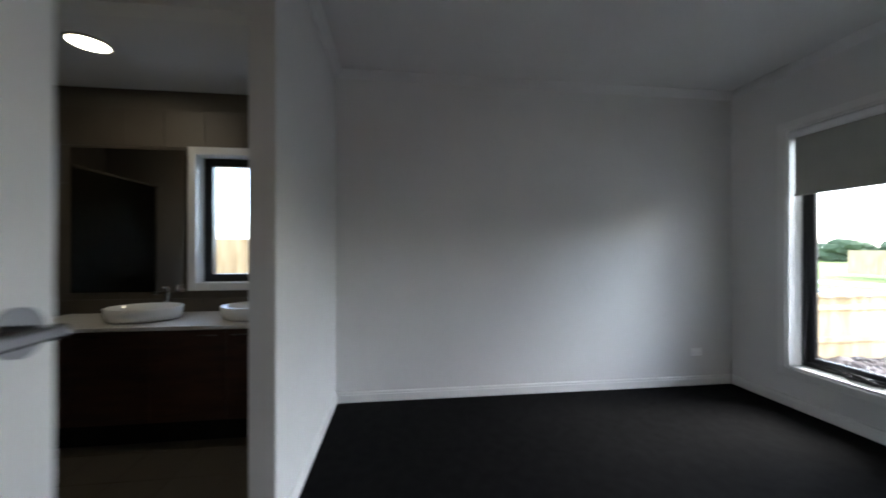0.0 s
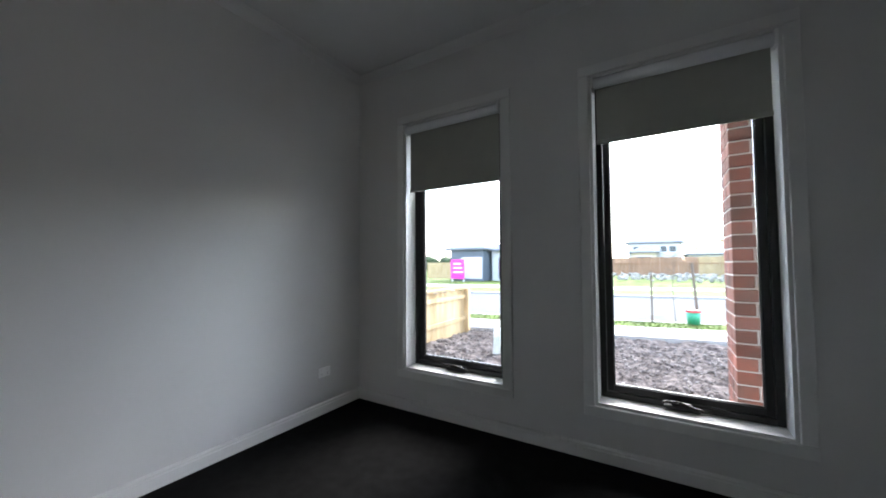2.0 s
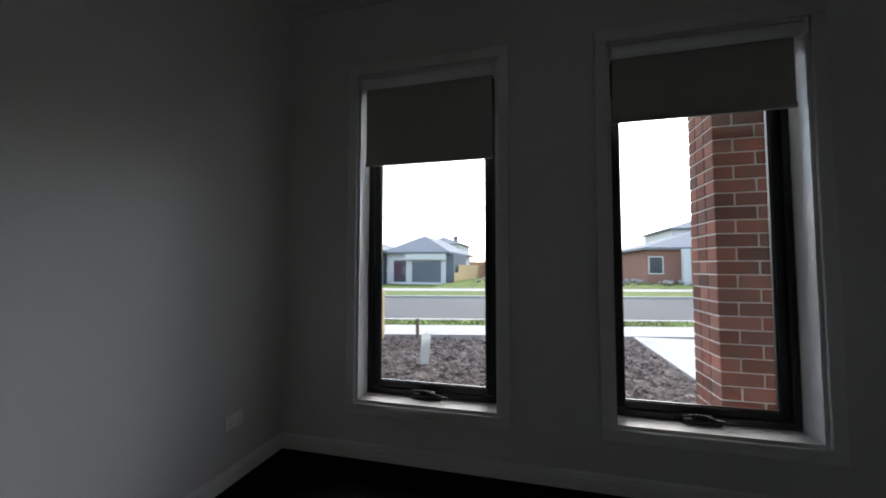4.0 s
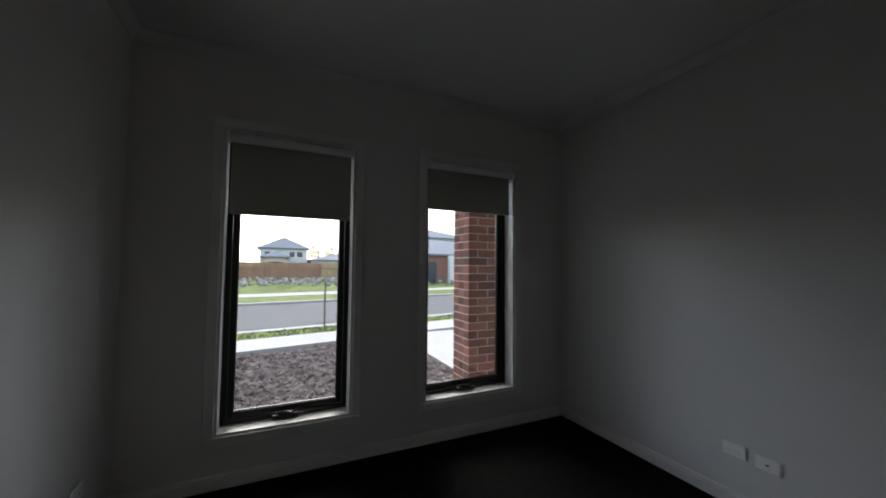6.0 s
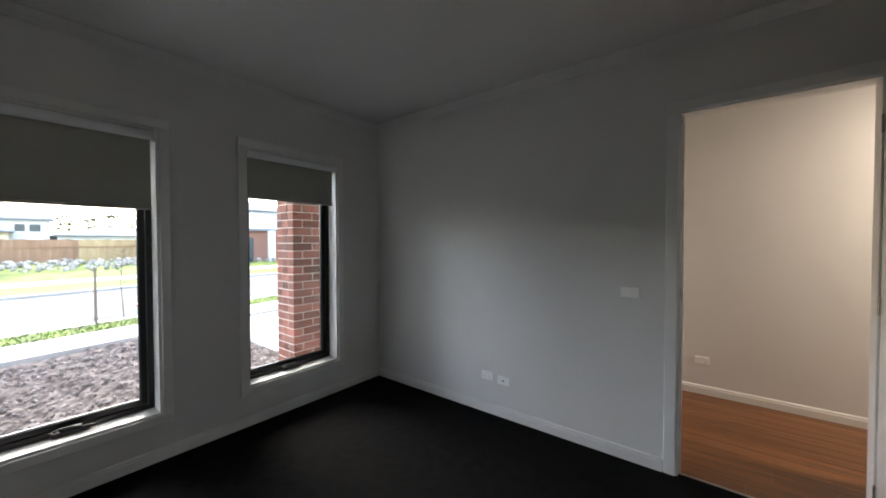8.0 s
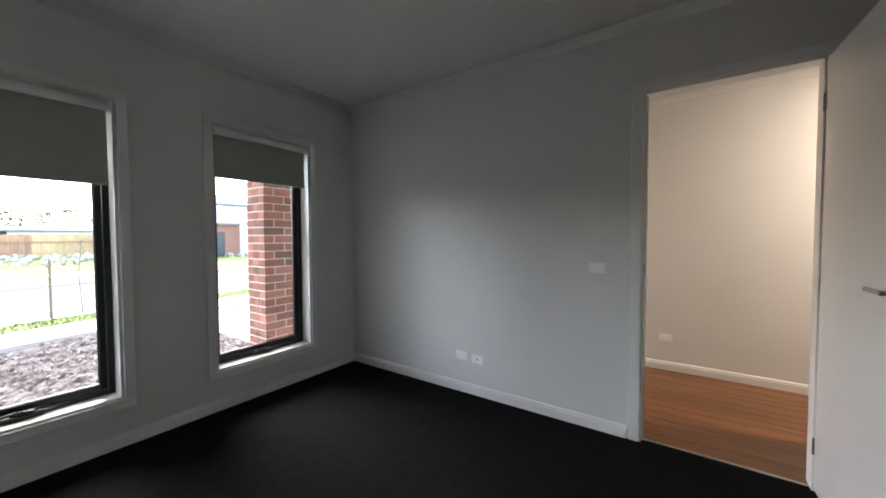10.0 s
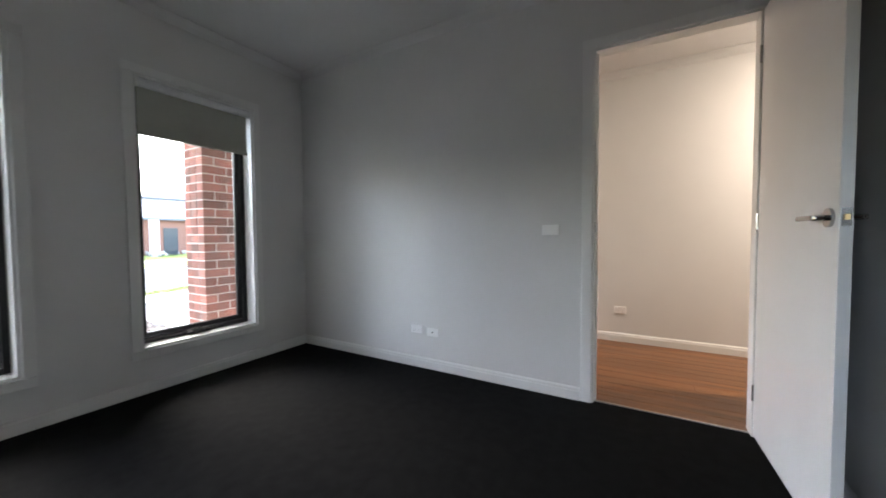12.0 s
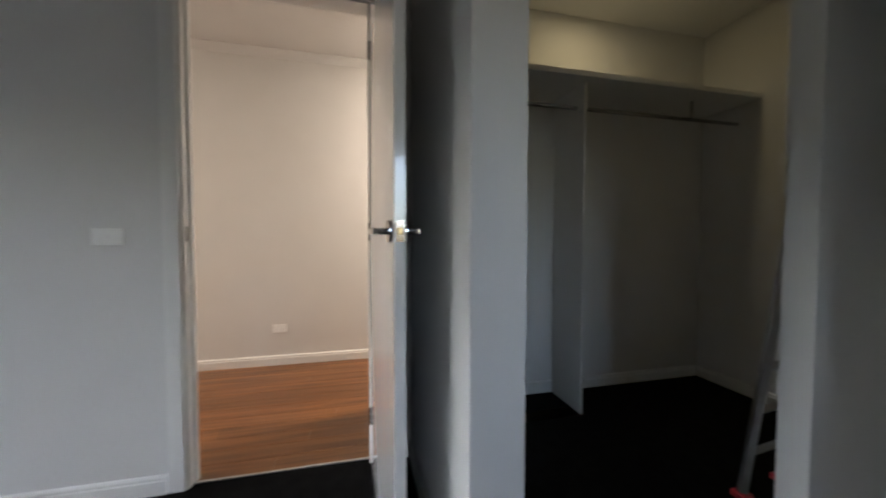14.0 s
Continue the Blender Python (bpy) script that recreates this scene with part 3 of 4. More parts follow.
basin(-5.02)
basin(-4.27)
mi = thing("mirror", "frameless mirror on the tiled ensuite wall", "mirror", (0.02, -5.4, 1.5))
part("mirror_glass", B(0.024, 0.030, -5.75, -4.935, 0.965, 2.095), M_MIRROR, mi)
sc = thing("shower_screen", "frameless glass shower screen with a chrome rail", "shower screen", (0.7, -6.0, 0))
gl = part("glass_panel", B(0.03, 1.34, -5.955, -5.947, 0.01, 2.0), M_GLASS, sc, "clear glass panel")
gl.visible_shadow = False
part("top_rail", B(0.03, 1.34, -5.962, -5.940, 2.0, 2.02), M_CHROME, sc, "chrome top rail")

# ---- outdoors: ground, street ----
G = -0.30


structure("ground", B(-420, 420, 0.25, 900, G - 0.6, G - 0.22), M_GRASS, "grassed ground running to the horizon", "ground")


def patch(name, x0, x1, y0, y1, nx, ny, amp, sc_, material, label, base=G, cat="ground", skew=0.0):
    bm = bmesh.new()
    vs = []
    for j in range(ny + 1):
        row = []
        for i in range(nx + 1):
            x, y = x0 + (x1 - x0) * i / nx, y0 + (y1 - y0) * j / ny
            y += skew * x
            h = noise.noise(Vector((x * sc_, y * sc_, 0.3))) * amp + noise.noise(Vector((x * sc_ * 3.1, y * sc_ * 3.1, 4))) * amp * 0.7
            if 0 < i < nx and 0 < j < ny:
                h += noise.noise(Vector((x * sc_ * 7, y * sc_ * 7, 9))) * amp * 0.35
            if j == 0 or (name == "vacant_lot" and h < 0):
                h = 0.0
            if name == "garden_bed" and y > 5.0 + SKEW * x:
                h = min(h, 0) - 0.06
            row.append(bm.verts.new((x, y, base + h)))
        vs.append(row)
    for j in range(ny):
        for i in range(nx):
            bm.faces.new((vs[j][i], vs[j][i + 1], vs[j + 1][i + 1], vs[j + 1][i]))
    return structure(name, bm, material, label, cat)


SKEW = 0.2
patch("garden_bed", -3.2, 3.5, 0.26, 5.9, 230, 200, 0.055, 4.6, M_SOIL, "churned bare brown soil of the unplanted front garden", skew=0.0)


def strip(name, y0, y1, z, material, label, cat, x0=-70, x1=70):
    bm = bmesh.new()
    vs = [bm.verts.new((x, y + SKEW * x, zz)) for x, y in ((x0, y0), (x1, y0), (x1, y1), (x0, y1)) for zz in (z - 0.2, z)]
    for f in ((0, 2, 4, 6), (1, 7, 5, 3), (0, 1, 3, 2), (2, 3, 5, 4), (4, 5, 7, 6), (6, 7, 1, 0)):
        bm.faces.new([vs[i] for i in f])
    return structure(name, bm, material, label, cat)


strip("pavement", 5.15, 6.35, G + 0.04, M_CONC, "pale concrete footpath along the street", "footpath")
strip("verge", 6.35, 7.5, G - 0.01, M_GRASS, "patchy grass verge beside the road", "grass")
strip("kerb", 7.5, 7.68, G, M_CONC, "concrete kerb", "kerb")
strip("gutter", 7.68, 8.5, G - 0.10, M_CONC, "concrete gutter along the road", "gutter")
strip("road", 8.5, 15.3, G - 0.09, M_ROAD, "grey asphalt suburban road", "road")
strip("kerb", 15.3, 15.6, G, M_CONC, "concrete kerb across the road", "kerb")
strip("verge", 15.6, 18.9, G, M_GRASS, "grass verge across the road", "grass")
strip("pavement", 18.9, 21.2, G + 0.01, M_CONC, "concrete footpath across the road", "footpath")
structure("driveway", B(3.5, 7.4, 0.9, 5.86, G - 0.2, G + 0.03), M_CONC, "pale concrete driveway and porch path", "driveway")
patch("vacant_lot", -4.9, 26, 21.15, 41, 90, 60, 0.22, 0.5, M_GRASS, "weedy vacant lot with heaped rubble", base=G + 0.02, skew=SKEW)

# ---- brick pier ----
PX0, PX1, PY0, PY1 = 2.66, 3.13, 0.61, 0.96
pier = thing("brick_pier", "red-brown clay brick porch pier with pale mortar", "pier", (PX0, PY0, G))
part("mortar_core", B(PX0 + 0.006, PX1 - 0.006, PY0 + 0.006, PY1 - 0.006, G - 0.05, 2.70), M_MORTAR, pier, "pale recessed mortar")

# ---- side fence ----
fn = thing("side_fence", "low treated-pine paling fence beside the front garden", "fence", (-1.35, 2.4, G))
FX = -1.36
npal = 46
for i in range(npal):
    y = 0.32 + i * 0.0935
    z = 0.60 + 0.012 * math.sin(i * 1.7)
    part("paling", B(FX - 0.03, FX - 0.014, y, y + 0.090, G - 0.04, z), M_FENCE, fn)
part("capping", B(FX - 0.06, FX + 0.05, 0.3, 4.68, 0.615, 0.66, bevel=0.004), M_FENCE, fn, "pine capping rail")
for z in (-0.05, 0.42):
    part("rail", B(FX - 0.014, FX + 0.022, 0.3, 4.62, z, z + 0.075, bevel=0.003), M_FENCE, fn)
for y in (0.35, 2.4, 4.56):
    part("post", B(FX - 0.012, FX + 0.085, y - 0.05, y + 0.05, G - 0.05, 0.615, bevel=0.004), M_FENCE, fn)

# ---- garden stakes, guard, bin ----
def stake(x, y, h, r, label, lean=0.0, material=M_STAKE):
    t = thing("garden_stake", label, "stake", (x, y, G))
    part("shaft", tube(bmesh.new(), (x, y, G - 0.06), (x + lean, y, G + h), r, r * 0.9, seg=6), material, t)
    return t


stake(-0.72, 5.0, 0.36, 0.035, "short weathered timber survey peg in the soil")
s1 = stake(2.06, 8.0, 1.25, 0.028, "slim grey timber tree stake on the verge", 0.0)
s2 = stake(3.02, 8.3, 1.45, 0.034, "slim leaning timber tree stake on the verge", -0.10)
gd = thing("tree_guard", "translucent white plastic tree guard on bare soil", "tree guard", (0.02, 2.98, G))
bm = bmesh.new()
for i in range(3):
    a0 = i * 2.094
    a1 = a0 + 2.094
    p = [Vector((0.02 + 0.075 * math.cos(a), 2.98 + 0.075 * math.sin(a), 0)) for a in (a0, a1)]
    vs = [bm.verts.new((q.x + 0.03 * k, q.y, G - 0.02 + (0.42 + 0.03 * i) * k)) for q in p for k in (0, 1)]
    bm.faces.new((vs[0], vs[2], vs[3], vs[1]))
bmesh.ops.solidify(bm, geom=bm.faces[:], thickness=0.004)
part("sleeve", bm, M_GUARD, gd)
part("stake", tube(bmesh.new(), (0.05, 2.98, G - 0.04), (0.07, 2.98, G + 0.47), 0.010, seg=8), M_STAKE, gd, "thin timber stake")
bn = thing("bucket", "green plastic bucket with a red rim on the verge", "bucket", (2.95, 7.85, G))
part("bucket_body", lathe(bmesh.new(), [(0.12, G), (0.15, G + 0.30), (0.14, G + 0.30), (0.11, G + 0.02)], 2.90, 7.95, 24), M_GREEN, bn, smooth=True)
part("rim", lathe(bmesh.new(), [(0.150, G + 0.28), (0.158, G + 0.285), (0.158, G + 0.335), (0.146, G + 0.335)], 2.90, 7.95, 24), M_RED, bn, "red rim band")
tw = thing("sapling", "thin bare staked street tree on the verge", "tree", (2.55, 8.0, G))
bm = bmesh.new()
tube(bm, (2.55, 8.05, G), (2.5, 8.05, G + 0.9), 0.012, 0.008, 6)
tube(bm, (2.5, 8.05, G + 0.9), (2.58, 8.1, G + 1.7), 0.008, 0.004, 6)
part("trunk", bm, M_BARK, tw)
bm = bmesh.new()
for i in range(26):
    z = G + 0.6 + 1.1 * random.random()
    a = random.random() * 6.28
    l_ = 0.1 + 0.25 * random.random()
    tube(bm, (2.52, 8.06, z), (2.52 + l_ * math.cos(a), 8.06 + l_ * math.sin(a), z + 0.2 * random.random()), 0.004, 0.002, 4)
part("crown", bm, M_BARK, tw, "sparse bare twigs")


# ---- houses across the road ----
def hip_roof(bm, x0, x1, y0, y1, z, rise, over=0.45):
    x0, x1, y0, y1 = x0 - over, x1 + over, y0 - over, y1 + over
    half = min(x1 - x0, y1 - y0) / 2
    if x1 - x0 > y1 - y0:
        ra, rb = (x0 + half, (y0 + y1) / 2), (x1 - half, (y0 + y1) / 2)
    else:
        ra, rb = ((x0 + x1) / 2, y0 + half), ((x0 + x1) / 2, y1 - half)
    lo = [bm.verts.new((x, y, z - 0.18)) for x, y in ((x0, y0), (x1, y0), (x1, y1), (x0, y1))]
    hi = [bm.verts.new((v.co.x, v.co.y, z)) for v in lo]
    a, b = bm.verts.new((*ra, z + rise)), bm.verts.new((*rb, z + rise))
    bm.faces.new(lo)
    for i in range(4):
        bm.faces.new((lo[i], lo[(i + 1) % 4], hi[(i + 1) % 4], hi[i]))
    if x1 - x0 > y1 - y0:
        bm.faces.new((hi[0], hi[1], b, a)), bm.faces.new((hi[2], hi[3], a, b))
        bm.faces.new((hi[3], hi[0], a)), bm.faces.new((hi[1], hi[2], b))
    else:
        bm.faces.new((hi[1], hi[2], b, a)), bm.faces.new((hi[3], hi[0], a, b))
        bm.faces.new((hi[0], hi[1], a)), bm.faces.new((hi[2], hi[3], b))
    return bm


def house(label, x0, x1, y0, y1, eave, rise, wall_m, roof_m=M_ROOF, openings=(), base=G):
    h = thing("house", label, "house", ((x0 + x1) / 2, y0, base))
    part("wall", B(x0, x1, y0, y1, base - 0.3, eave), wall_m, h)
    part("roof", hip_roof(bmesh.new(), x0, x1, y0, y1, eave + 0.18, rise), roof_m, h, "hipped tile roof")
    for wx0, wx1, z0, z1, kind in openings:
        if kind == "window":
            w = part("window", B(wx0 - 0.06, wx1 + 0.06, y0 - 0.05, y0 + 0.02, z0 - 0.06, z1 + 0.06), M_TRIM, h, "framed window")
            part("pane", B(wx0, wx1, y0 - 0.055, y0 - 0.03, z0, z1), M_PANE, w, "dark glass")
        elif kind == "garage":
            w = part("garage_door", B(wx0, wx1, y0 - 0.05, y0 + 0.02, z0, z1), M_GARAGE, h, "dark panel-lift garage door")
            for k in range(1, 4):
                zz = z0 + (z1 - z0) * k / 4
                part("panel_joint", B(wx0, wx1, y0 - 0.056, y0 - 0.045, zz - 0.012, zz + 0.012), M_TYRE, w)
        elif kind == "light_garage":
            part("garage_door", B(wx0, wx1, y0 - 0.05, y0 + 0.02, z0, z1), M_RENDER, h, "pale garage door")
        elif kind == "door":
            part("front_door", B(wx0, wx1, y0 - 0.05, y0 + 0.02, z0, z1), M_PANE, h, "dark glazed entry door")
        elif kind == "pier":
            part("pier", B(wx0, wx1, y0 - 1.4, y0 - 1.0, z0, z1), M_RENDER, h, "pale rendered pier")
    return h


g1 = house("single-storey rendered house with a dark garage door", -11.6, -5.9, 29.4, 43, 2.3, 1.75, M_RENDER,
           openings=((-9.1, -6.35, G, 1.62, "garage"), (-10.9, -9.7, G, 1.7, "door")))
part("parapet", B(-9.7, -5.85, 29.0, 29.9, 1.75, 2.42), M_RENDER, g1, "white rendered garage parapet")
part("side_wall", B(-5.88, -5.2, 29.6, 36, G, 2.3), M_DARKRENDER, g1, "charcoal side wall")
house("two-storey pale house with a grey hipped roof", -2.0, 5.0, 60, 69, 4.05, 2.0, M_RENDER,
      openings=((-1.3, -0.5, 2.75, 3.6, "window"), (-0.2, 0.4, 2.75, 3.6, "window"), (2.3, 3.1, 2.75, 3.6, "window"), (3.4, 4.3, 2.75, 3.6, "window"), (2.6, 4.4, 0.6, 1.8, "window")))
house("low cream front wing with a small grey hipped roof", -1.3, 1.8, 56.5, 59.5, 2.55, 0.9, M_CREAM, openings=((-0.7, 1.2, 1.0, 2.0, "window"),))
house_c = house("two-storey pale house with a dark chimney cowl", -17.5, -10.2, 58, 68, 4.9, 1.5, M_RENDER, openings=((-13.5, -12.6, 3.4, 4.2, "window"), (-12.0, -11.3, 3.4, 4.2, "window")))
part("chimney_cowl", B(-11.75, -11.0, 60.0, 60.7, 5.3, 6.6, bevel=0.05), M_DARKRENDER, house_c, "dark square chimney cowl")
house("single-storey red brick house with a grey tile roof", 10.8, 24, 30, 42, 2.5, 1.9, M_FARBRICK,
      openings=((10.95, 11.9, 0.6, 1.9, "window"), (14.2, 15.2, G, 1.9, "door"), (12.9, 13.4, G, 2.5, "pier"), (16.0, 16.5, G, 2.5, "pier"), (18.3, 20.2, 0.6, 1.9, "window")))
house("two-storey pale house behind the brick house", 17.5, 27, 44, 54, 5.4, 1.6, M_RENDER, openings=((18.3, 19.6, 3.7, 4.9, "window"), (21, 22.4, 3.7, 4.9, "window")))
house("single-storey charcoal house with a pale garage door", -15.4, -11.9, 28.0, 36, 2.45, 0.9, M_DARKRENDER, openings=((-14.2, -12.0, G, 1.75, "light_garage"),))
house("long low white house with a grey roof", 5.6, 15.5, 60, 70, 2.2, 1.3, M_RENDER, openings=((6.4, 7.8, 0.9, 1.8, "window"), (9.4, 11.0, 0.9, 1.8, "window")))

ff = thing("back_fence", "long reddish timber paling fence behind the vacant lot", "fence", (2, 45, G))
for i in range(58):
    x = -9.5 + i * 0.45
    part("fence_panel", B(x, x + 0.44, 45, 45.03, G - 0.2, 1.72 + 0.03 * (i % 3)), M_FENCE_RED if i < 34 else M_FENCE, ff)
part("rail", B(-9.5, 16.6, 44.94, 45, 1.0, 1.1), M_FENCE_RED, ff)
pf = thing("boundary_fence", "new yellow pine fence beside the garage", "fence", (-5.0, 34, G))
for i in range(26):
    y = 29 + i * 0.6
    part("fence_panel", B(-5.04, -5.0, y, y + 0.58, G - 0.2, (0.55 if i < 3 else 1.3)), M_FENCE, pf)

bm = bmesh.new()
for i in range(420):
    x, y = random.uniform(-3, 17), random.uniform(27, 42)
    r = random.uniform(0.06, 0.30)
    m = Matrix.LocRotScale((x, y, G + 0.15 + r * 0.3), Euler((random.random() * 6, random.random() * 6, random.random() * 6)), (r, r * random.uniform(0.5, 1), r * random.uniform(0.3, 0.8)))
    bmesh.ops.create_icosphere(bm, subdivisions=1, radius=1, matrix=m)
tagged(mesh_ob("rubble_heap", bm, M_RUBBLE), "pale broken concrete and soil rubble heaped on the lot", "rubble", kind="stuff")
bm = bmesh.new()
for i in range(2600):
    x, y = random.uniform(-3.0, 3.4), random.uniform(0.4, 4.9)
    r = random.uniform(0.008, 0.036)
    m = Matrix.LocRotScale((x, y, G + 0.02), Euler((random.random() * 6, random.random() * 6, random.random() * 6)), (r, r * random.uniform(0.6, 1), r * random.uniform(0.4, 0.9)))
    bmesh.ops.create_icosphere(bm, subdivisions=1, radius=1, matrix=m)
tagged(mesh_ob("soil_clods", bm, M_CLOD), "loose clods and stones on the garden soil", "soil", kind="stuff")

# grass blades along the two verges
bm = bmesh.new()
for i in range(5200):
    x = random.uniform(-9, 9)
    y = random.uniform(6.38, 7.48) + SKEW * x
    h = random.uniform(0.02, 0.07)
    a = random.random() * 6.28
    dx, dy = 0.012 * math.cos(a), 0.012 * math.sin(a)
    v = [bm.verts.new(q) for q in ((x - dx, y - dy, G - 0.01), (x + dx, y + dy, G - 0.01), (x + random.uniform(-0.03, 0.03), y + random.uniform(-0.03, 0.03), G - 0.01 + h))]
    bm.faces.new(v)
tagged(mesh_ob("verge_grass", bm, M_GRASS), "short uneven grass on the verge", "grass", kind="stuff")

sg = thing("sales_sign", "magenta real estate sign board on the far lawn", "sign", (-12.6, 24, G))
part("board", B(-13.2, -11.9, 24.2, 24.26, G + 0.15, 1.5), M_PINK, sg)
for xx in (-13.1, -12.0):
    part("post", B(xx - 0.05, xx + 0.05, 24.26, 24.34, G - 0.1, 1.5), M_RENDER, sg)
for k in range(3):
    part("writing", B(-12.95, -12.2 + 0.1 * k, 24.19, 24.2, 1.05 - 0.35 * k, 1.2 - 0.35 * k), M_RENDER, sg, "unreadable white lines of writing")
fe2 = tagged(mesh_ob("fence_panel_far", B(-17.5, -14.1, 27, 27.06, G, 1.25), M_FENCE), "yellow pine fence panel beside the sign", "fence")

car = thing("parked_car", "white sedan parked across the road", "car", (-13.5, 15.5, G - 0.1))
CX, CY = -15.2, 13.2
prof = [(-2.25, 0.35), (-2.2, 0.75), (-1.6, 0.95), (-0.9, 1.42), (0.55, 1.45), (1.25, 1.0), (2.1, 0.85), (2.25, 0.4)]
bm = bmesh.new()
ra = [bm.verts.new((CX + p, CY - 0.85, G - 0.1 + z)) for p, z in prof]
rb = [bm.verts.new((CX + p, CY + 0.85, G - 0.1 + z)) for p, z in prof]
for i in range(len(prof)):
    j = (i + 1) % len(prof)
    bm.faces.new((ra[i], ra[j], rb[j], rb[i]))
bm.faces.new(ra[::-1]), bm.faces.new(rb)
bmesh.ops.bevel(bm, geom=bm.edges[:], offset=0.06, segments=2, affect="EDGES")
part("body", bm, M_CARPAINT, car, smooth=False)
for xx in (-1.4, 1.4):
    for yy in (-0.87, 0.87):
        wh = part("wheel", tube(bmesh.new(), (CX + xx, CY + yy - 0.1, G + 0.22), (CX + xx, CY + yy + 0.1, G + 0.22), 0.32, seg=24), M_TYRE, car, "black tyre")
        part("rim", tube(bmesh.new(), (CX + xx, CY + yy - 0.11, G + 0.22), (CX + xx, CY + yy + 0.11, G + 0.22), 0.2, seg=20), M_ALU, wh, "alloy rim")
part("side_glass", B(CX - 0.95, CX + 0.7, CY - 0.862, CY - 0.84, G + 0.88, G + 1.22), M_PANE, car, "dark side glass")


def tree(x, y, h, r, label):
    t = thing("tree", label, "tree", (x, y, G))
    bm = tube(bmesh.new(), (x, y, G), (x + 0.1, y, G + h * 0.55), 0.16, 0.09, 8)
    for k in range(5):
        a = k * 1.3
        tube(bm, (x + 0.1, y, G + h * (0.42 + 0.03 * k)), (x + 0.1 + r * 0.6 * math.cos(a), y + r * 0.6 * math.sin(a), G + h * (0.68 + 0.05 * k)), 0.07, 0.03, 6)
    part("trunk", bm, M_BARK, t)
    bm = bmesh.new()
    for k in range(260):
        a, u = random.random() * 6.28, random.random()
        rr = r * math.sqrt(random.random()) * (1 - 0.5 * abs(u - 0.4))
        c = Vector((x + rr * math.cos(a), y + rr * math.sin(a), G + h * (0.5 + 0.5 * u)))
        m = Matrix.LocRotScale(c, Euler((random.random() * 6, random.random() * 6, 0)), (0.32, 0.22, 0.1))
        bmesh.ops.create_icosphere(bm, subdivisions=1, radius=random.uniform(0.6, 1.2), matrix=m)
    part("crown", bm, M_LEAF, t, "sparse dark eucalypt foliage")


for x, y, h, r in ((14, 150, 10, 2.6), (20, 155, 9.5, 2.2), (25, 150, 10.5, 3.0), (33, 160, 10, 2.4)):
    tree(x, y, h, r, "distant dark eucalypt above the rooftops")
bm = bmesh.new()
for k in range(700):
    x = random.uniform(-130, -38)
    y = random.uniform(62, 74)
    hh = 2.2 + 1.8 * noise.noise(Vector((x * 0.08, 0, 0)))
    m = Matrix.LocRotScale((x, y, G + random.random() * hh), Euler((random.random(), random.random(), 0)), (1.6, 1.0, 0.8))
    bmesh.ops.create_icosphere(bm, subdivisions=1, radius=random.uniform(0.6, 1.1), matrix=m)
tagged(mesh_ob("far_woods", bm, M_LEAF), "low line of grey-green trees far off", "trees", kind="stuff")

# ---- pieces: bricks, boards and tiles ----
CH, BL, BW = 0.086, 0.23, 0.11
shared = {}


def piece(name, sx, sy, sz, material, bev):
    key = (name, round(sx, 4), round(sy, 4), round(sz, 4))
    if key not in shared:
        bm = B(-sx / 2, sx / 2, -sy / 2, sy / 2, -sz / 2, sz / 2)
        if bev:
            bmesh.ops.bevel(bm, geom=bm.edges[:], offset=bev, segments=1, affect="EDGES")
        me = bpy.data.meshes.new(name)
        bm.to_mesh(me)
        bm.free()
        me.materials.append(material)
        shared[key] = me
    return shared[key]


def lay(name, me, at, parent):
    ob = new(name, me)
    ob.parent = parent
    ob.matrix_parent_inverse = parent.matrix_world.inverted()
    ob.location = at
    return ob


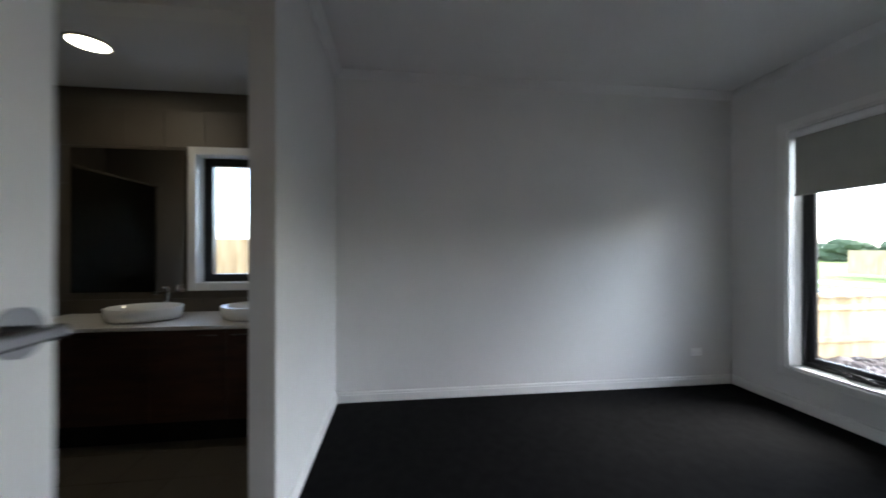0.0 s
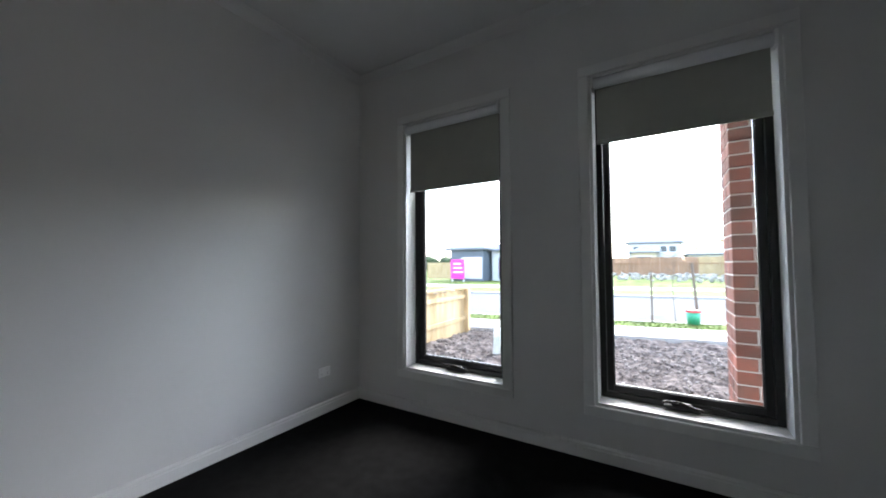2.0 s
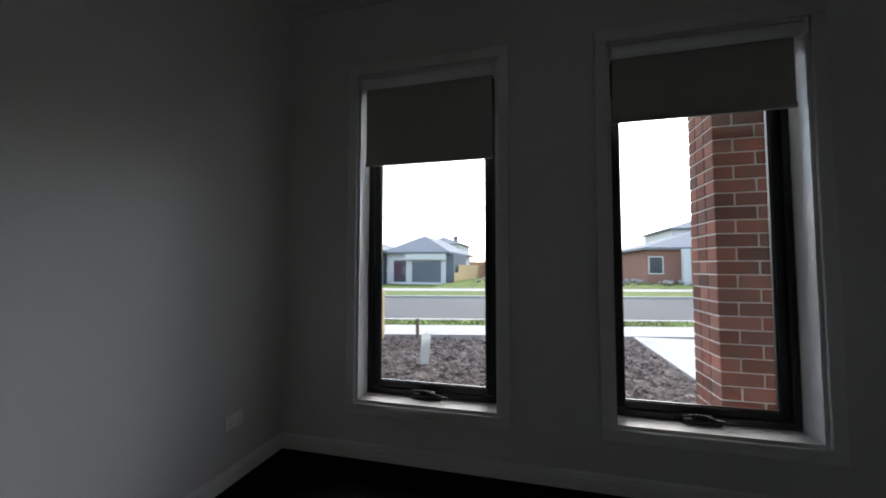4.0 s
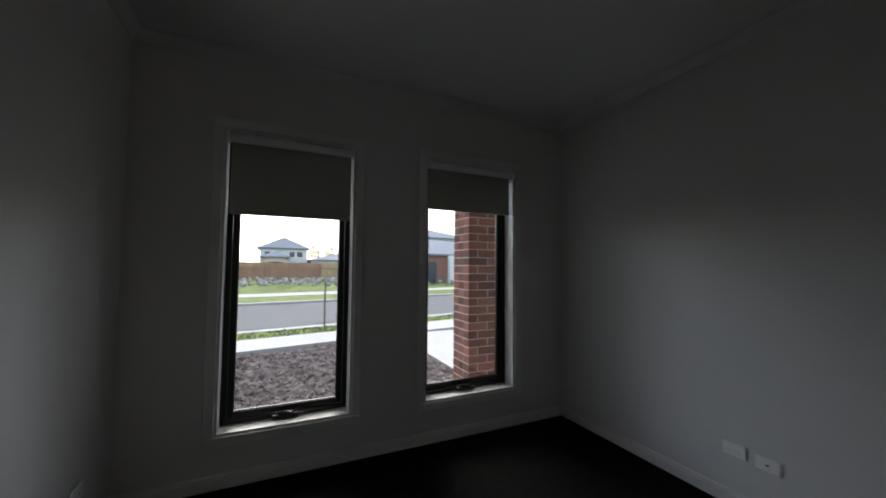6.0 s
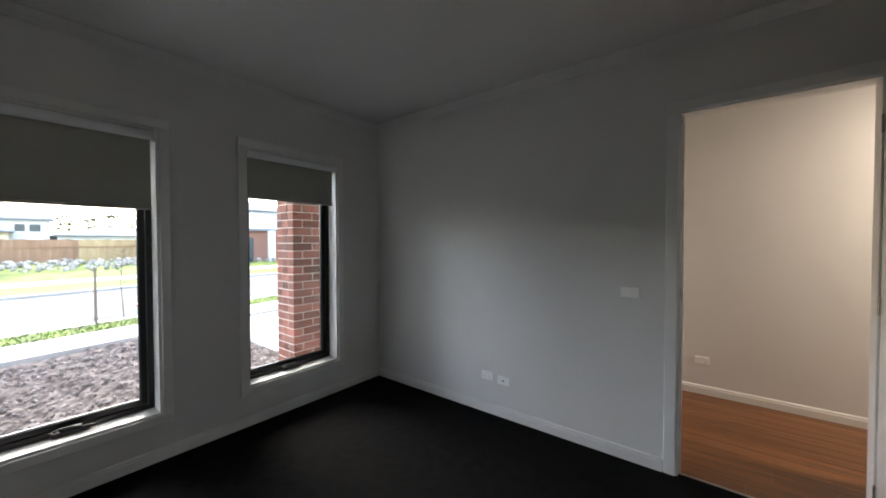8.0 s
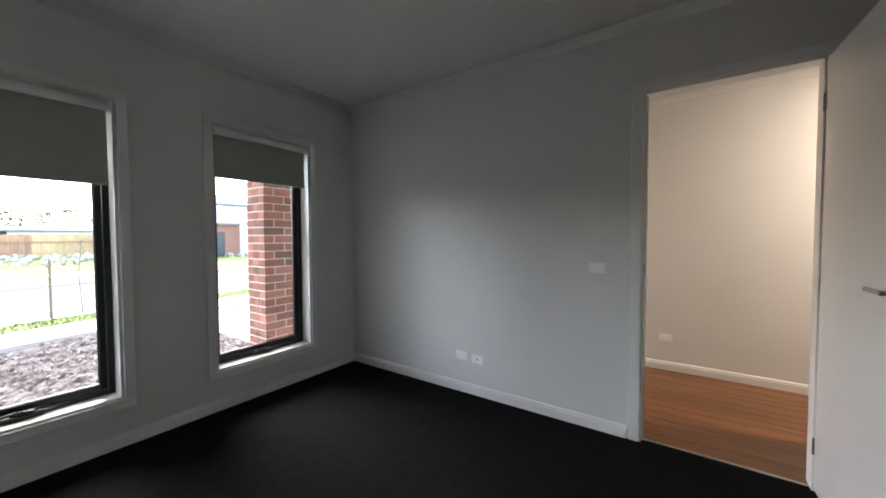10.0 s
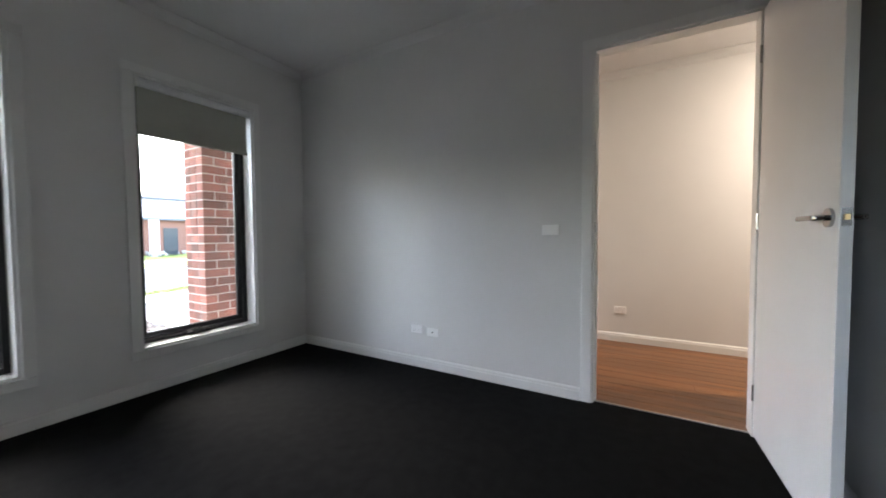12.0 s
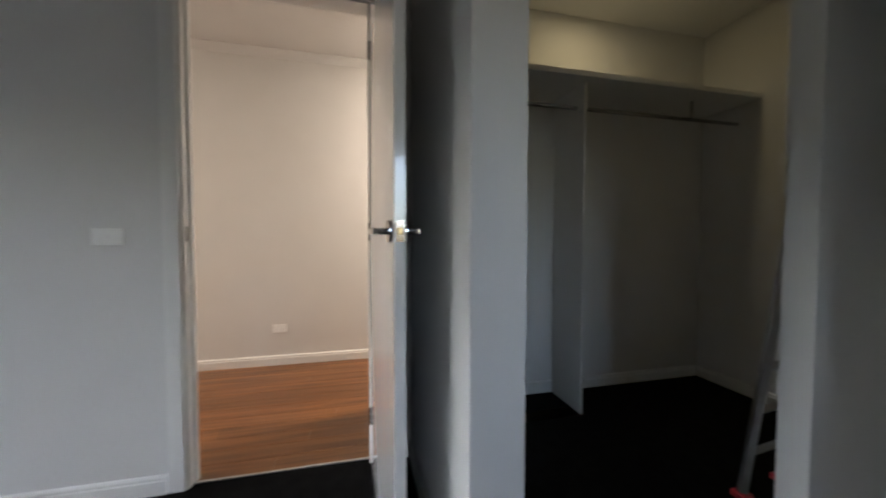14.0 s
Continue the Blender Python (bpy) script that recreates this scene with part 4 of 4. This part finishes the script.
bpy.context.view_layer.update()
for c in range(34):
    z = G + 0.043 + c * CH
    odd = c % 2
    # front and back faces: a full and a half brick, alternating; sides close the bond
    for y in (PY0 + BW / 2, PY1 - BW / 2):
        x = PX0
        for ln in ((0.11, 0.23, 0.11) if odd else (0.23, 0.23)):
            lay("brick", piece("brick", ln - 0.002, BW, 0.076, M_BRICK, 0.004), (x + ln / 2, y + random.uniform(-0.001, 0.001), z), pier)
            x += ln + 0.01
    for x in (PX0 + BW / 2, PX1 - BW / 2):
        lay("brick", piece("brick", BW, 0.11, 0.076, M_BRICK, 0.004), (x + random.uniform(-0.001, 0.001), (PY0 + PY1) / 2, z), pier)

hall_floor = structure("floor_hall", B(W + 0.035, HX, -8.0, 1.1, -0.1, -0.012), M_TYRE, "underlay beneath the hallway boards", "floor")
bpy.context.view_layer.update()
x = W + 0.046
row = 0
while x < HX - 0.02:
    w_ = min(0.123, HX - 0.002 - x)
    y = -8.0 + (row * 0.53) % 1.2 - 1.2
    while y < 1.1:
        y0, y1 = max(y, -7.99), min(y + 1.2, 1.09)
        if y1 - y0 > 0.05 and not (x + w_ > W + 0.1 and x < RX1 + 0.1 and y1 < RY0 - 0.02):
            lay("floor_board", piece("floor_board", w_ - 0.0012, y1 - y0 - 0.0012, 0.012, M_OAK, 0.0008), (x + w_ / 2, (y0 + y1) / 2, -0.006), hall_floor)
        y += 1.2
    x += 0.124
    row += 1
ens = bpy.data.objects["floor_ensuite_base"]
for i in range(5):
    for j in range(9):
        x, y = 0.16 + i * 0.303, -3.9 - 0.15 - j * 0.303
        if x < NIB - 0.16:
            lay("tile", piece("tile", 0.3, 0.3, 0.008, M_TILE, 0.001), (x, y, -0.002), ens)
for i in range(9):
    for j in range(10):
        y, z = -3.885 - 0.15 - i * 0.303, 0.15 + j * 0.303
        if z > 2.43:
            continue
        if EWY0 - 0.15 < y < EWY1 + 0.15 and EWZ0 - 0.15 < z < EWZ1 + 0.15:
            continue
        lay("tile", piece("wall_tile", 0.012, 0.3, 0.3, M_TILE, 0.001), (0.006, y, z), wall_ens)
